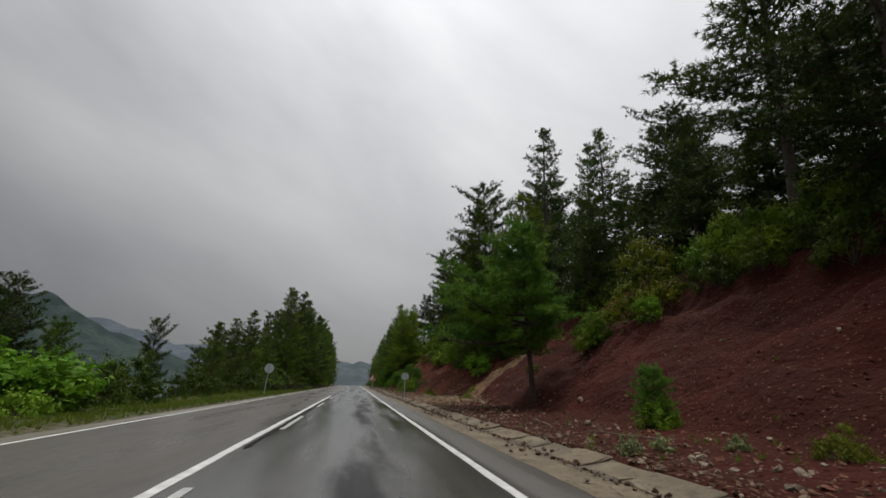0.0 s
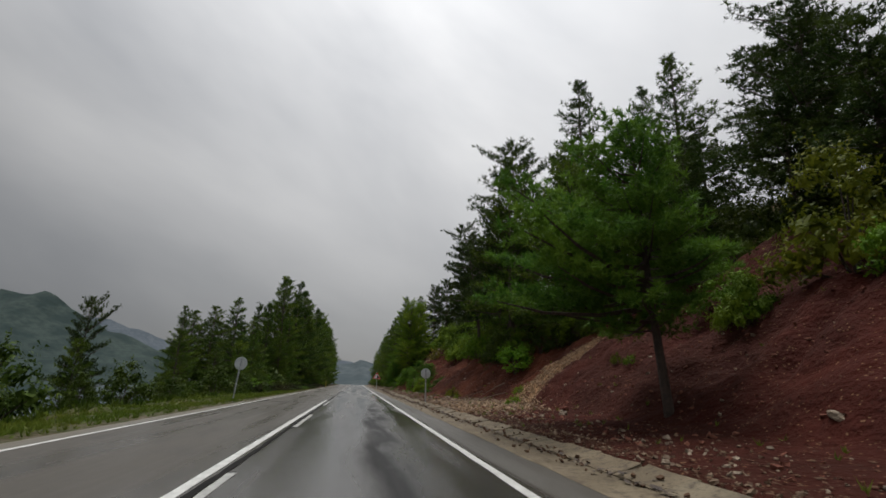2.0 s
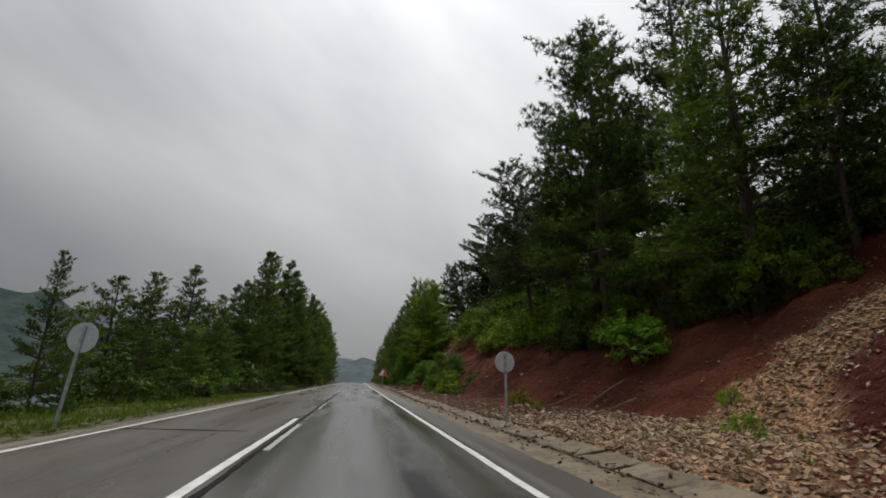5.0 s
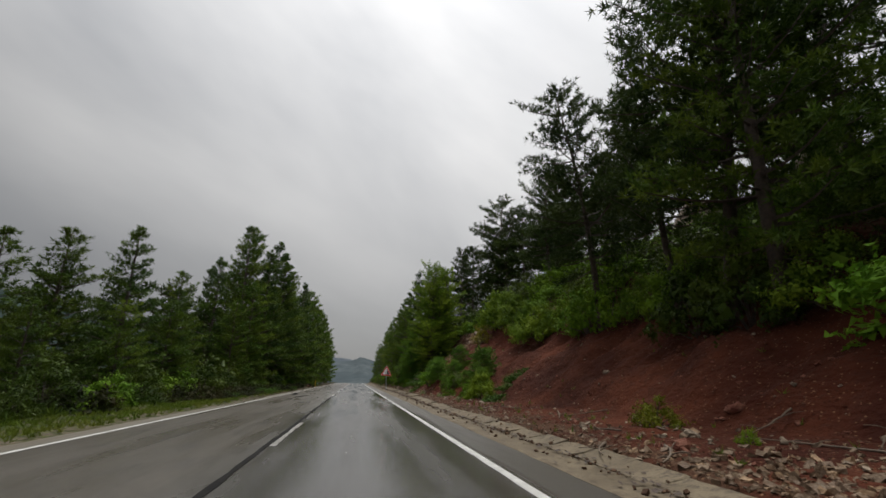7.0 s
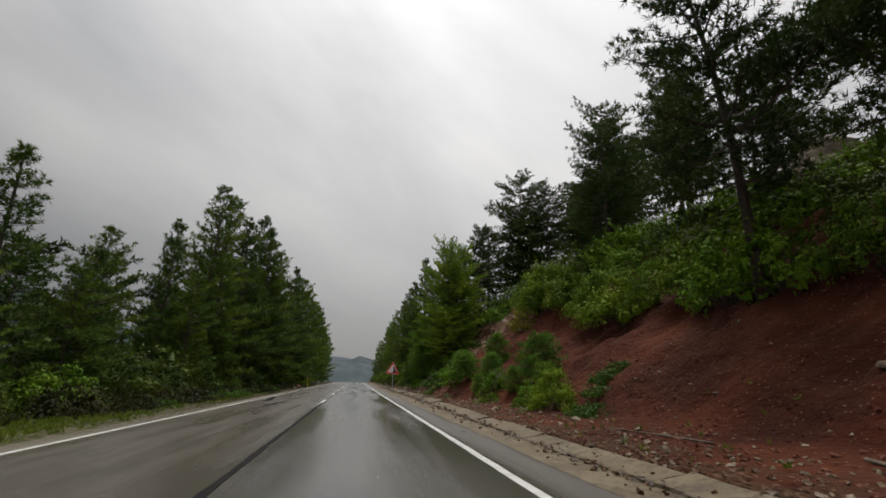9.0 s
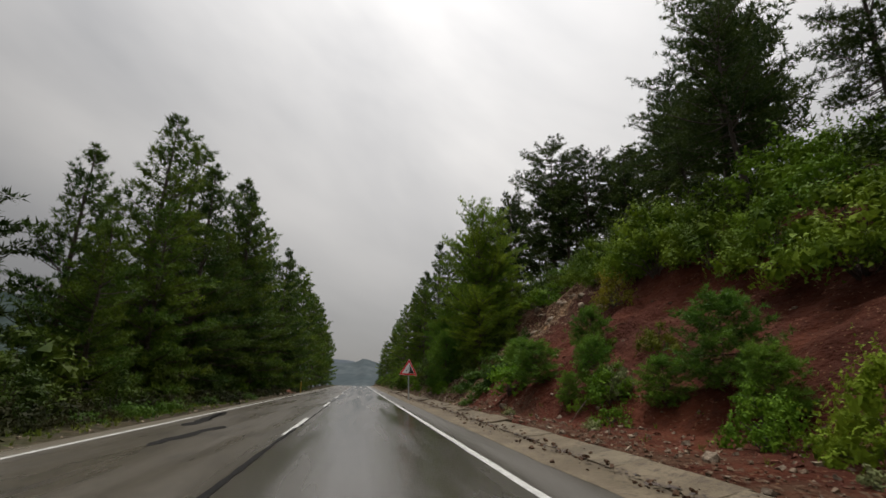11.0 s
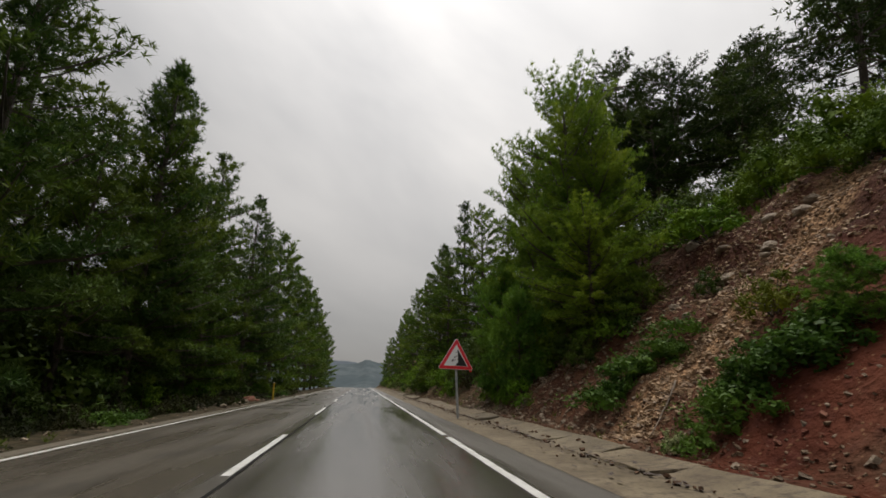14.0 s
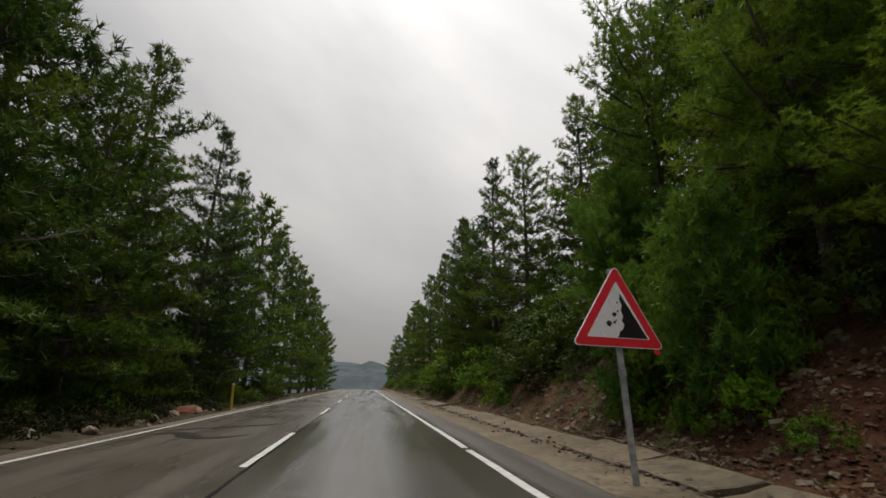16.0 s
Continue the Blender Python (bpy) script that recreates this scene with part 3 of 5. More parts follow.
def pine(label, seed, height, bare, reach, mat, shape=1.0, limbs=70, blades=13, open_top=0.0, lean=0.0, needle=(0.30, 0.055), twigs=5.2, toward=(0.0, 0.0)):
    """A red pine. bare: the share of the trunk without limbs; reach: the longest limb; shape: under 1 rounder, over 1 more pointed; toward: the side with the longer limbs."""
    rng = np.random.default_rng(seed)
    tree = thing("pine_tree", label, "tree")
    r0 = 0.0115 * height + (0.03 if height > 4 else -0.005)
    bend = rng.normal(size=2) * 0.012 * height
    zs = np.linspace(-0.4, height, 12)

    def axis(z):
        t = max(0.0, z) / height
        return np.array([bend[0] * math.sin(3 * t) + lean * t * height, bend[1] * math.sin(2.3 * t), z])

    vs, fs = tube([axis(z) for z in zs], [r0 * (1.25 if z < 0.1 else (1 - z / height) ** 0.8 + 0.06) for z in zs], 9)
    part("trunk", mesh_of("trunk", vs, fs, BARK, True), BARK, tree)
    wood, centres, outs = [], [], []
    for i in range(limbs):
        per = 5
        t = min(0.995, (i // per + 0.5 + rng.normal() * 0.26) * per / limbs) if i % 7 else (i + rng.uniform(0, 1)) / limbs
        t = max(0.0, t)
        z = height * (bare + (1 - bare) * t * 0.985)
        env = (1 - t) ** (0.75 * shape) * min(1.0, 0.5 + 2.6 * t) + 0.05
        ln = reach * env * rng.uniform(0.5, 1.2)
        if open_top and t > 0.7:
            ln *= 1 + open_top * rng.uniform(-0.5, 1.0)
        az = i * 2.4 + rng.uniform(-0.5, 0.5)
        ln *= 1 + toward[0] * math.cos(az) + toward[1] * math.sin(az)
        rise = math.radians(-8 + 50 * t + rng.uniform(-12, 12))
        d = np.array([math.cos(az) * math.cos(rise), math.sin(az) * math.cos(rise), math.sin(rise)])
        p0 = axis(z)
        pts = [p0 + d * ln * s + np.array([0, 0, 0.10 * ln * s * s - 0.05 * ln * math.sin(3 * s)]) for s in (0, 0.35, 0.7, 1.0)]
        rl = max(0.012, 0.022 * ln)
        wood.append(tube(pts, [rl, rl * 0.75, rl * 0.5, rl * 0.2], 3))
        ntw = max(3, int(ln * twigs))
        for k in range(ntw):
            s = 0.22 + 0.8 * (k + rng.uniform(0, 1)) / ntw
            p = pts[0] + (pts[3] - pts[0]) * min(s, 1.0)
            sgn = 1 if k % 2 else -1
            sd = np.array([-d[1], d[0], 0]) * sgn
            tw = (sd * rng.uniform(0.4, 1.0) + d * 0.7 + np.array([0, 0, rng.uniform(-0.05, 0.45)]))
            tw /= np.linalg.norm(tw)
            tl = (0.22 + 0.30 * ln * (1 - 0.55 * s)) * rng.uniform(0.6, 1.2)
            for q in np.linspace(0.35, 1.0, max(2, int(tl / (0.22 * needle[0] / 0.30)))):
                centres.append(p + tw * tl * q + rng.normal(size=3) * 0.05)
                outs.append(tw * 0.8 + np.array([0, 0, 0.45]))
    vs, fs = joined(wood)
    part("branchwork", mesh_of("branchwork", vs, fs, BARK), BARK, tree)
    tri = tufts(centres, outs, blades, *needle, rng, fat=2 if needle[0] < 0.4 else 1)
    part("crown", tri_mesh("crown", tri, mat), mat, tree)
    return tree


def bush(label, seed, height, width, mat, puffs=26, per=90, size=0.09, name="bush", category="bush", round_top=0.8, shoots=2):
    """Stems that lean out by different lengths, each ending in a leafy clump; the clumps stand clear of one another."""
    rng = np.random.default_rng(seed)
    plant = thing(name, label, category) if name != "clump" else None
    stems, centres, radii = [], [], []
    for i in range(puffs):
        az = 2.4 * i + rng.uniform(-0.5, 0.5)
        u = math.sqrt((i + 0.5) / puffs) * rng.uniform(0.85, 1.1)
        r = 0.5 * (width + height) * rng.uniform(0.09, 0.23) * (26 / puffs) ** 0.33
        up = max(0.5 * r, height * (1.0 - round_top * u ** 2) * rng.uniform(0.72, 1.06) - r)
        if i % 4 == 3:
            up *= rng.uniform(0.35, 0.7)
        out = u * max(0.1, width * 0.5 - 0.5 * r)
        end = np.array([math.cos(az) * out, math.sin(az) * out, up])
        if i % 2 == 0:
            stems.append(tube([(0, 0, -0.15), end * np.array([0.4, 0.4, 0.6]), end], [0.035, 0.02, 0.006], 4))
        centres.append(end)
        radii.append(r)
    leaf = puff_leaves(centres, radii, np.array([0, 0, 0.25 * height]), per, size, rng, shoots)
    if name == "clump":
        return leaf
    vs, fs = joined(stems)
    part("stemwork", mesh_of("stemwork", vs, fs, BARK), BARK, plant)
    part("foliage", tri_mesh("foliage", leaf, mat), mat, plant)
    return plant


def drop_on(x, y, turn=0.0, scale=1.0, sink=0.0, tall=None):
    """A pose on the ground."""
    return pose(x, y, land(x, y) - sink, 0, 0, turn) @ Matrix.Diagonal((scale, scale, tall or scale, 1))


PINES = {
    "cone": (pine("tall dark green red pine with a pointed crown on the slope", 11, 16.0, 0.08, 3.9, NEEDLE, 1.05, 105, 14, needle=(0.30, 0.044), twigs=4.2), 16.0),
    "cone2": (pine("tall green red pine with a tapering crown and visible branches", 12, 14.0, 0.10, 3.3, NEEDLE_MID, 0.95, 92, 14, 0.5, needle=(0.27, 0.042), twigs=4.5), 14.0),
    "ragged": (pine("tall red pine with a ragged open crown and bare lower trunk", 13, 14.0, 0.24, 3.5, NEEDLE_DARK, 0.7, 78, 14, 0.9, 0.01, needle=(0.28, 0.042), twigs=4.6), 14.0),
    "umbrella": (pine("old red pine with a bare trunk and a dark rounded crown", 14, 15.0, 0.36, 3.9, NEEDLE_DARK, 0.5, 64, 14, 0.6, needle=(0.29, 0.044), twigs=4.4), 15.0),
    "young": (pine("young bright green red pine standing on the red bank", 15, 7.6, 0.27, 3.2, NEEDLE_FRESH, 0.95, 96, 18, needle=(0.21, 0.032), twigs=7.0, toward=(-0.38, 0.16)), 7.6),
    "leafy": (pine("dense fresh green red pine beside the road", 16, 12.0, 0.05, 3.5, NEEDLE_YOUNG, 0.8, 92, 14, 0.4, needle=(0.27, 0.042), twigs=4.2), 12.0),
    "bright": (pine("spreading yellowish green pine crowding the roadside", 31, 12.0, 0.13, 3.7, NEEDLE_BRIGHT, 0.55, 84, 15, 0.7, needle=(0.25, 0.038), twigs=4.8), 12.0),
    "sapling": (pine("small bright green pine sapling on the bank", 17, 2.2, 0.02, 0.95, NEEDLE_FRESH, 0.55, 64, 18, needle=(0.17, 0.022), twigs=8.0), 2.2),
    "far_cone": (pine("tall green red pine farther along the wood", 18, 15.0, 0.06, 3.4, NEEDLE_MID, 0.9, 60, 10, 0.5, needle=(0.42, 0.10), twigs=3.2), 15.0),
    "far_leafy": (pine("fresh green red pine farther along the road", 19, 13.0, 0.05, 3.6, NEEDLE_YOUNG, 0.85, 60, 10, 0.4, needle=(0.42, 0.10), twigs=3.2), 13.0),
    "far_dark": (pine("dark old pine in the wood on the hillside", 20, 13.0, 0.2, 3.8, NEEDLE_DARK, 0.6, 56, 10, 0.6, needle=(0.42, 0.10), twigs=3.2), 13.0),
}
BUSHES = {
    "green": (bush("rounded bright green bush with small leaves", 21, 1.6, 2.0, LEAF, 24, 100, 0.10), 1.6),
    "dark": (bush("dense dark green evergreen bush on the bank", 22, 2.2, 2.8, LEAF_DARK, 24, 130, 0.105), 2.2),
    "low": (bush("low spreading green shrub on the bank", 23, 0.8, 1.8, LEAF, 20, 80, 0.075), 0.8),
    "yellow": (bush("bush with yellowing leaves among green shrubs", 24, 1.5, 1.6, LEAF_YELLOW, 14, 60, 0.09, shoots=3), 1.5),
    "olive": (bush("tall olive green bush with dense twigs", 25, 2.6, 2.6, LEAF_DARK, 32, 90, 0.11), 2.6),
    "oak": (bush("broad evergreen oak bush with fresh green tops", 32, 2.4, 3.2, LEAF_OAK, 30, 150, 0.105), 2.4),
    "juniper": (bush("broad rounded olive shrub with yellowish tops", 35, 2.8, 3.0, LEAF_OLIVE, 26, 150, 0.10), 2.8),
    "maple": (bush("upright bush with large bright green leaves", 33, 1.8, 1.7, LEAF_BRIGHT, 20, 60, 0.16, round_top=0.4, shoots=3), 1.8),
    "weed": (bush("pale grey-green leafy weed by the gutter", 34, 0.5, 0.6, LEAF_PALE, 9, 26, 0.10, round_top=0.3), 0.5),
    "yellow_green": (bush("yellowish green rounded shrub on the red bank", 30, 1.1, 1.8, LEAF_OLIVE, 24, 95, 0.075), 1.1),
}
CLUMPS = {
    "thicket": (bush("", 26, 2.4, 3.4, LEAF_DARK, 20, 60, 0.14, name="clump"), 2.4, LEAF_DARK),
    "dark_thicket": (bush("", 26, 2.4, 3.4, LEAF_SHADED, 20, 60, 0.14, name="clump"), 2.4, LEAF_SHADED),
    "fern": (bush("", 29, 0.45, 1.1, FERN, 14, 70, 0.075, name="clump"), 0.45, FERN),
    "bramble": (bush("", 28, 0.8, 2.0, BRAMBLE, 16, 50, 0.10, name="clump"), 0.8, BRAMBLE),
    "thicket_green": (bush("", 27, 2.2, 3.2, LEAF, 20, 60, 0.14, name="clump"), 2.2, LEAF),
}
used = set()


def plant(kind, x, y, height, turn=0.0, wide=1.0, lean=0.0, group="", label="", sink=0.1):
    proto, h = PINES.get(kind) or BUSHES[kind]
    s = height / h
    m = pose(x, y, land(x, y) - sink * min(1.0, s), 0, lean, turn) @ Matrix.Diagonal((s * wide, s * wide, s, 1))
    if kind in used:
        ob = copy_thing(proto, m @ Matrix.Diagonal([1 / v for v in proto.scale] + [1]))
    else:
        ob = proto
        ob.matrix_basis = m
        used.add(kind)
    return tagged(ob, label, "", group or ("pines of the roadside wood" if kind in PINES else "bushes along the road"))


# ---- the wood beside the road ----
# kind, x, y, height of the top over the road, turn, breadth, lean
RIGHT_TREES = [
    ("young", 9.1, 20.9, 8.7, 0, 1.0, -3), ("far_dark", 15.5, 27.5, 11.5, 10, 1.2), ("cone", 17.0, 31.0, 15.0, 90, 1.1), ("far_dark", 18.5, 25.0, 13.5, 210, 1.2), ("far_dark", 15.2, 34.6, 12.5, 60, 1.1), ("ragged", 12.9, 46.8, 22.0, 10, 0.95), ("cone", 21.4, 48.4, 31.4, 80, 0.95), ("cone", 22.0, 39.5, 24.6, 130, 0.85),
    # 'ragged' at 14.2, 8.6 is added mostly outside the view to shade the bank
    ("ragged", 14.2, 8.6, 16.5, 60, 1.2), ("ragged", 20.0, 25.5, 19.6, 20, 1.25), ("ragged", 24.0, 26.5, 20.5, 200, 1.2), ("far_dark", 18.6, 17.2, 12.6, 0, 1.4), ("far_dark", 22.5, 16.2, 15.5, 90, 1.3), ("far_dark", 17.6, 20.4, 12.4, 180, 1.3), ("far_dark", 25.5, 31.0, 22.0, 45, 1.2), ("umbrella", 17.0, 14.2, 18.5, 50, 1.45),
    ("cone", 19.5, 33.0, 22.3, 250, 1.0), ("cone2", 14.4, 37.5, 17.5, 300, 1.3), ("far_dark", 16.5, 28.5, 13.0, 15, 1.0), ("far_cone", 18.0, 43.5, 19.0, 15, 1.0), ("umbrella", 21.5, 18.5, 15.4, 10, 1.4),
    ("cone2", 12.6, 44.4, 19.5, 70, 1.0), ("ragged", 12.9, 55.3, 17.0, 0, 0.95, -10), ("ragged", 16.8, 59.0, 15.5, 10, 0.9),
    ("ragged", 19.5, 66.0, 19.5, 90, 0.95), ("umbrella", 24.0, 58.0, 25.0, 0, 1.1), ("far_dark", 27.5, 66.0, 25.0, 200, 1.2), ("far_dark", 39.0, 118.0, 35.6, 100, 1.2), ("far_dark", 30.2, 100.6, 27.6, 20, 1.3), ("far_dark", 34.0, 104.0, 30.0, 120, 1.3), ("far_dark", 27.5, 97.0, 23.5, 220, 1.3), ("far_dark", 22.0, 99.0, 21.5, 60, 1.2), ("far_dark", 18.5, 106.5, 22.0, 160, 1.2), ("umbrella", 40.5, 108.0, 37.4, 60, 1.1), ("ragged", 17.8, 72.5, 21.5, 44, 1.05), ("ragged", 20.5, 78.0, 19.0, 210, 1.0),
    ("ragged", 16.4, 69.5, 18.5, 160, 1.0), ("far_dark", 23.5, 35.5, 18.5, 0, 1.3), ("ragged", 13.6, 50.2, 17.6, 200, 0.85), ("umbrella", 22.8, 105.0, 30.4, 120, 1.1), ("ragged", 25.6, 106.0, 26.4, 20, 1.0), ("ragged", 20.6, 101.0, 24.2, 70, 1.1), ("umbrella", 14.0, 94.5, 18.4, 60, 0.75), ("far_dark", 41.0, 93.0, 46.0, 60, 0.9), ("far_dark", 37.5, 90.0, 38.0, 160, 1.0), ("far_dark", 48.0, 113.8, 44.0, 10, 0.9), ("umbrella", 25.0, 100.5, 27.0, 300, 1.05),
    ("ragged", 26.7, 88.1, 29.0, 10, 1.1), ("far_dark", 20.5, 13.0, 16.5, 0, 1.4), ("far_dark", 24.0, 22.0, 16.5, 100, 1.3), ("far_dark", 19.0, 21.5, 15.0, 50, 1.2),
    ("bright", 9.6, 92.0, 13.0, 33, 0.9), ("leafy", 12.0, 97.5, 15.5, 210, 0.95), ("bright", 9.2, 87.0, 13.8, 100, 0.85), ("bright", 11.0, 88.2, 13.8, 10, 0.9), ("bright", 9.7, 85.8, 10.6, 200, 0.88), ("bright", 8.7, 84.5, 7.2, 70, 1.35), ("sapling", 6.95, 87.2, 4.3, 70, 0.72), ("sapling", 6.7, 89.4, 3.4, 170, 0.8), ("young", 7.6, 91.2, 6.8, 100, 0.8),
    ("cone2", 12.6, 103.5, 18.0, 300, 0.9), ("leafy", 10.4, 107.0, 15.8, 150, 1.0), ("cone", 11.0, 116.0, 20.0, 45, 0.85), ("cone2", 9.0, 119.5, 15.4, 15, 0.95),
    ("leafy", 8.6, 113.0, 12.6, 250, 0.95), ("far_cone", 9.0, 130.0, 15.2, 70, 0.9), ("far_leafy", 8.6, 138.0, 14.0, 170, 0.9), ("far_cone", 10.5, 126.0, 18.0, 190, 0.9),
    ("far_cone", 11.0, 146.0, 17.0, 290, 0.9), ("far_leafy", 9.0, 156.0, 14.0, 20, 0.9), ("far_leafy", 9.5, 166.0, 14.5, 80, 0.9), ("far_cone", 9.0, 174.0, 14.0, 200, 0.9),
    ("far_cone", 9.5, 188.0, 14.0, 120, 1.0), ("far_leafy", 9.0, 203.0, 13.0, 10, 1.0), ("far_leafy", 9.4, 122.0, 11.5, 10, 0.9), ("far_leafy", 8.8, 145.0, 11.5, 80, 0.9),
    ("far_leafy", 9.0, 218.0, 12.0, 10, 1.0), ("far_cone", 9.0, 236.0, 11.0, 60, 1.0),
]
# some crowns on this side take the darker 'cone' needles to stand for shade
LEFT_TREES = [
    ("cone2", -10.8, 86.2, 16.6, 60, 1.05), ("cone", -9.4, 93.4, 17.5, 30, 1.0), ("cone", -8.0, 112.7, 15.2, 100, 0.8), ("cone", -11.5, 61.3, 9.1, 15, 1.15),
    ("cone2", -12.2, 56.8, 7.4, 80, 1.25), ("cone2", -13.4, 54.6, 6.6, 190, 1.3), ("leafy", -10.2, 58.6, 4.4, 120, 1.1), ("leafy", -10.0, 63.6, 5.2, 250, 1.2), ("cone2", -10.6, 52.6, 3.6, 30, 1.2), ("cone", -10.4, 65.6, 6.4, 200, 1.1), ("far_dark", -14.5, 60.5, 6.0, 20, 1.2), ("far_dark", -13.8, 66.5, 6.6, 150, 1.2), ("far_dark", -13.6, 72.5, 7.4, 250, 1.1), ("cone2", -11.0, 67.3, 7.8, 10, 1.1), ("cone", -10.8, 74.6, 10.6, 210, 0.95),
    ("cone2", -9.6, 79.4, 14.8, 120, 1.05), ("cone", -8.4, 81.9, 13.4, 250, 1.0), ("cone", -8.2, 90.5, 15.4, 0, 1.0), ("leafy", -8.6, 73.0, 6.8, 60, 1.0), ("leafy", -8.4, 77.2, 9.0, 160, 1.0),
    ("ragged", -12.9, 37.0, 4.8, 0, 0.7), ("cone", -15.0, 24.5, 4.7, 50, 1.0), ("leafy", -13.4, 26.6, 3.2, 90, 1.0), ("far_dark", -17.0, 28.0, 4.4, 10, 1.1), ("leafy", -13.0, 31.5, 1.6, 200, 1.0), ("ragged", -12.2, 21.3, 4.5, 160, 1.1), ("leafy", -11.2, 23.0, 3.2, 20, 1.0),
    ("cone2", -8.2, 86.0, 10.4, 300, 0.95), ("cone2", -7.8, 89.8, 14.0, 20, 0.85), ("cone2", -8.2, 99.2, 14.9, 75, 1.0), ("cone", -7.2, 105.3, 14.7, 140, 0.9), ("leafy", -7.8, 96.0, 11.5, 10, 1.0), ("leafy", -7.4, 109.2, 12.0, 100, 0.9),
    ("far_leafy", -7.8, 118.5, 15.2, 200, 0.95), ("far_cone", -7.8, 126.0, 15.4, 30, 0.95), ("far_cone", -7.8, 134.0, 15.0, 80, 0.95), ("far_leafy", -7.8, 141.5, 15.4, 0, 0.95),
    ("far_cone", -7.8, 150.0, 15.8, 310, 0.95), ("far_cone", -7.8, 158.5, 16.0, 40, 0.95), ("far_leafy", -8.0, 168.0, 14.6, 120, 0.8), ("far_cone", -8.0, 178.0, 14.0, 10, 0.8),
    ("far_cone", -8.5, 190.0, 13.5, 80, 0.9), ("far_leafy", -8.5, 203.0, 13.0, 220, 0.9), ("ragged", -14.0, 92.0, 13.0, 10, 0.9), ("ragged", -13.0, 104.0, 14.0, 110, 0.9),
    ("cone", -13.5, 82.0, 11.5, 40, 0.8), ("leafy", -9.2, 102.0, 11.0, 40, 0.9), ("leafy", -12.0, 49.0, 4.2, 40, 0.9), ("cone2", -10.6, 44.0, 5.6, 90, 0.75), ("leafy", -12.5, 36.0, 2.6, 40, 0.8),
]
# the wood higher up the hillside and behind the first rows
wood = random.Random(77)
HILL_TREES = []
for i in range(2):
    for k in range(14):
        x, y = 20.5 + 5.5 * i + wood.uniform(-1.4, 1.4), 15 + 11.0 * k + 5 * (i % 2) + wood.uniform(-2, 2)
        if 58 < y < 104 or (i == 0 and y > 12):
            continue
        if all((x - q[1]) ** 2 + (y - q[2]) ** 2 > 9.0 for q in RIGHT_TREES):
            HILL_TREES.append((wood.choice(("far_dark", "far_dark", "far_cone")), x, y, land(x, y) + wood.uniform(7.0, 10.5), wood.uniform(0, 360), wood.uniform(1.0, 1.25)))
for k in range(5):
    x, y = -14.5 - wood.uniform(0, 12), 82 + 8.0 * k + wood.uniform(-2, 2)
    HILL_TREES.append((wood.choice(("far_dark", "far_cone")), x, y, min(11.0, land(x, y) + 13), wood.uniform(0, 360), 1.0))
for k in range(9):
    HILL_TREES.append(("far_dark", -11.6 - wood.uniform(0, 2.0), 82 + 5.0 * k, wood.uniform(4.5, 7.0), wood.uniform(0, 360), 1.3))
for kind, x, y, top, *rest in RIGHT_TREES + LEFT_TREES + HILL_TREES:
    plant(kind, x, y, top - land(x, y), *rest)

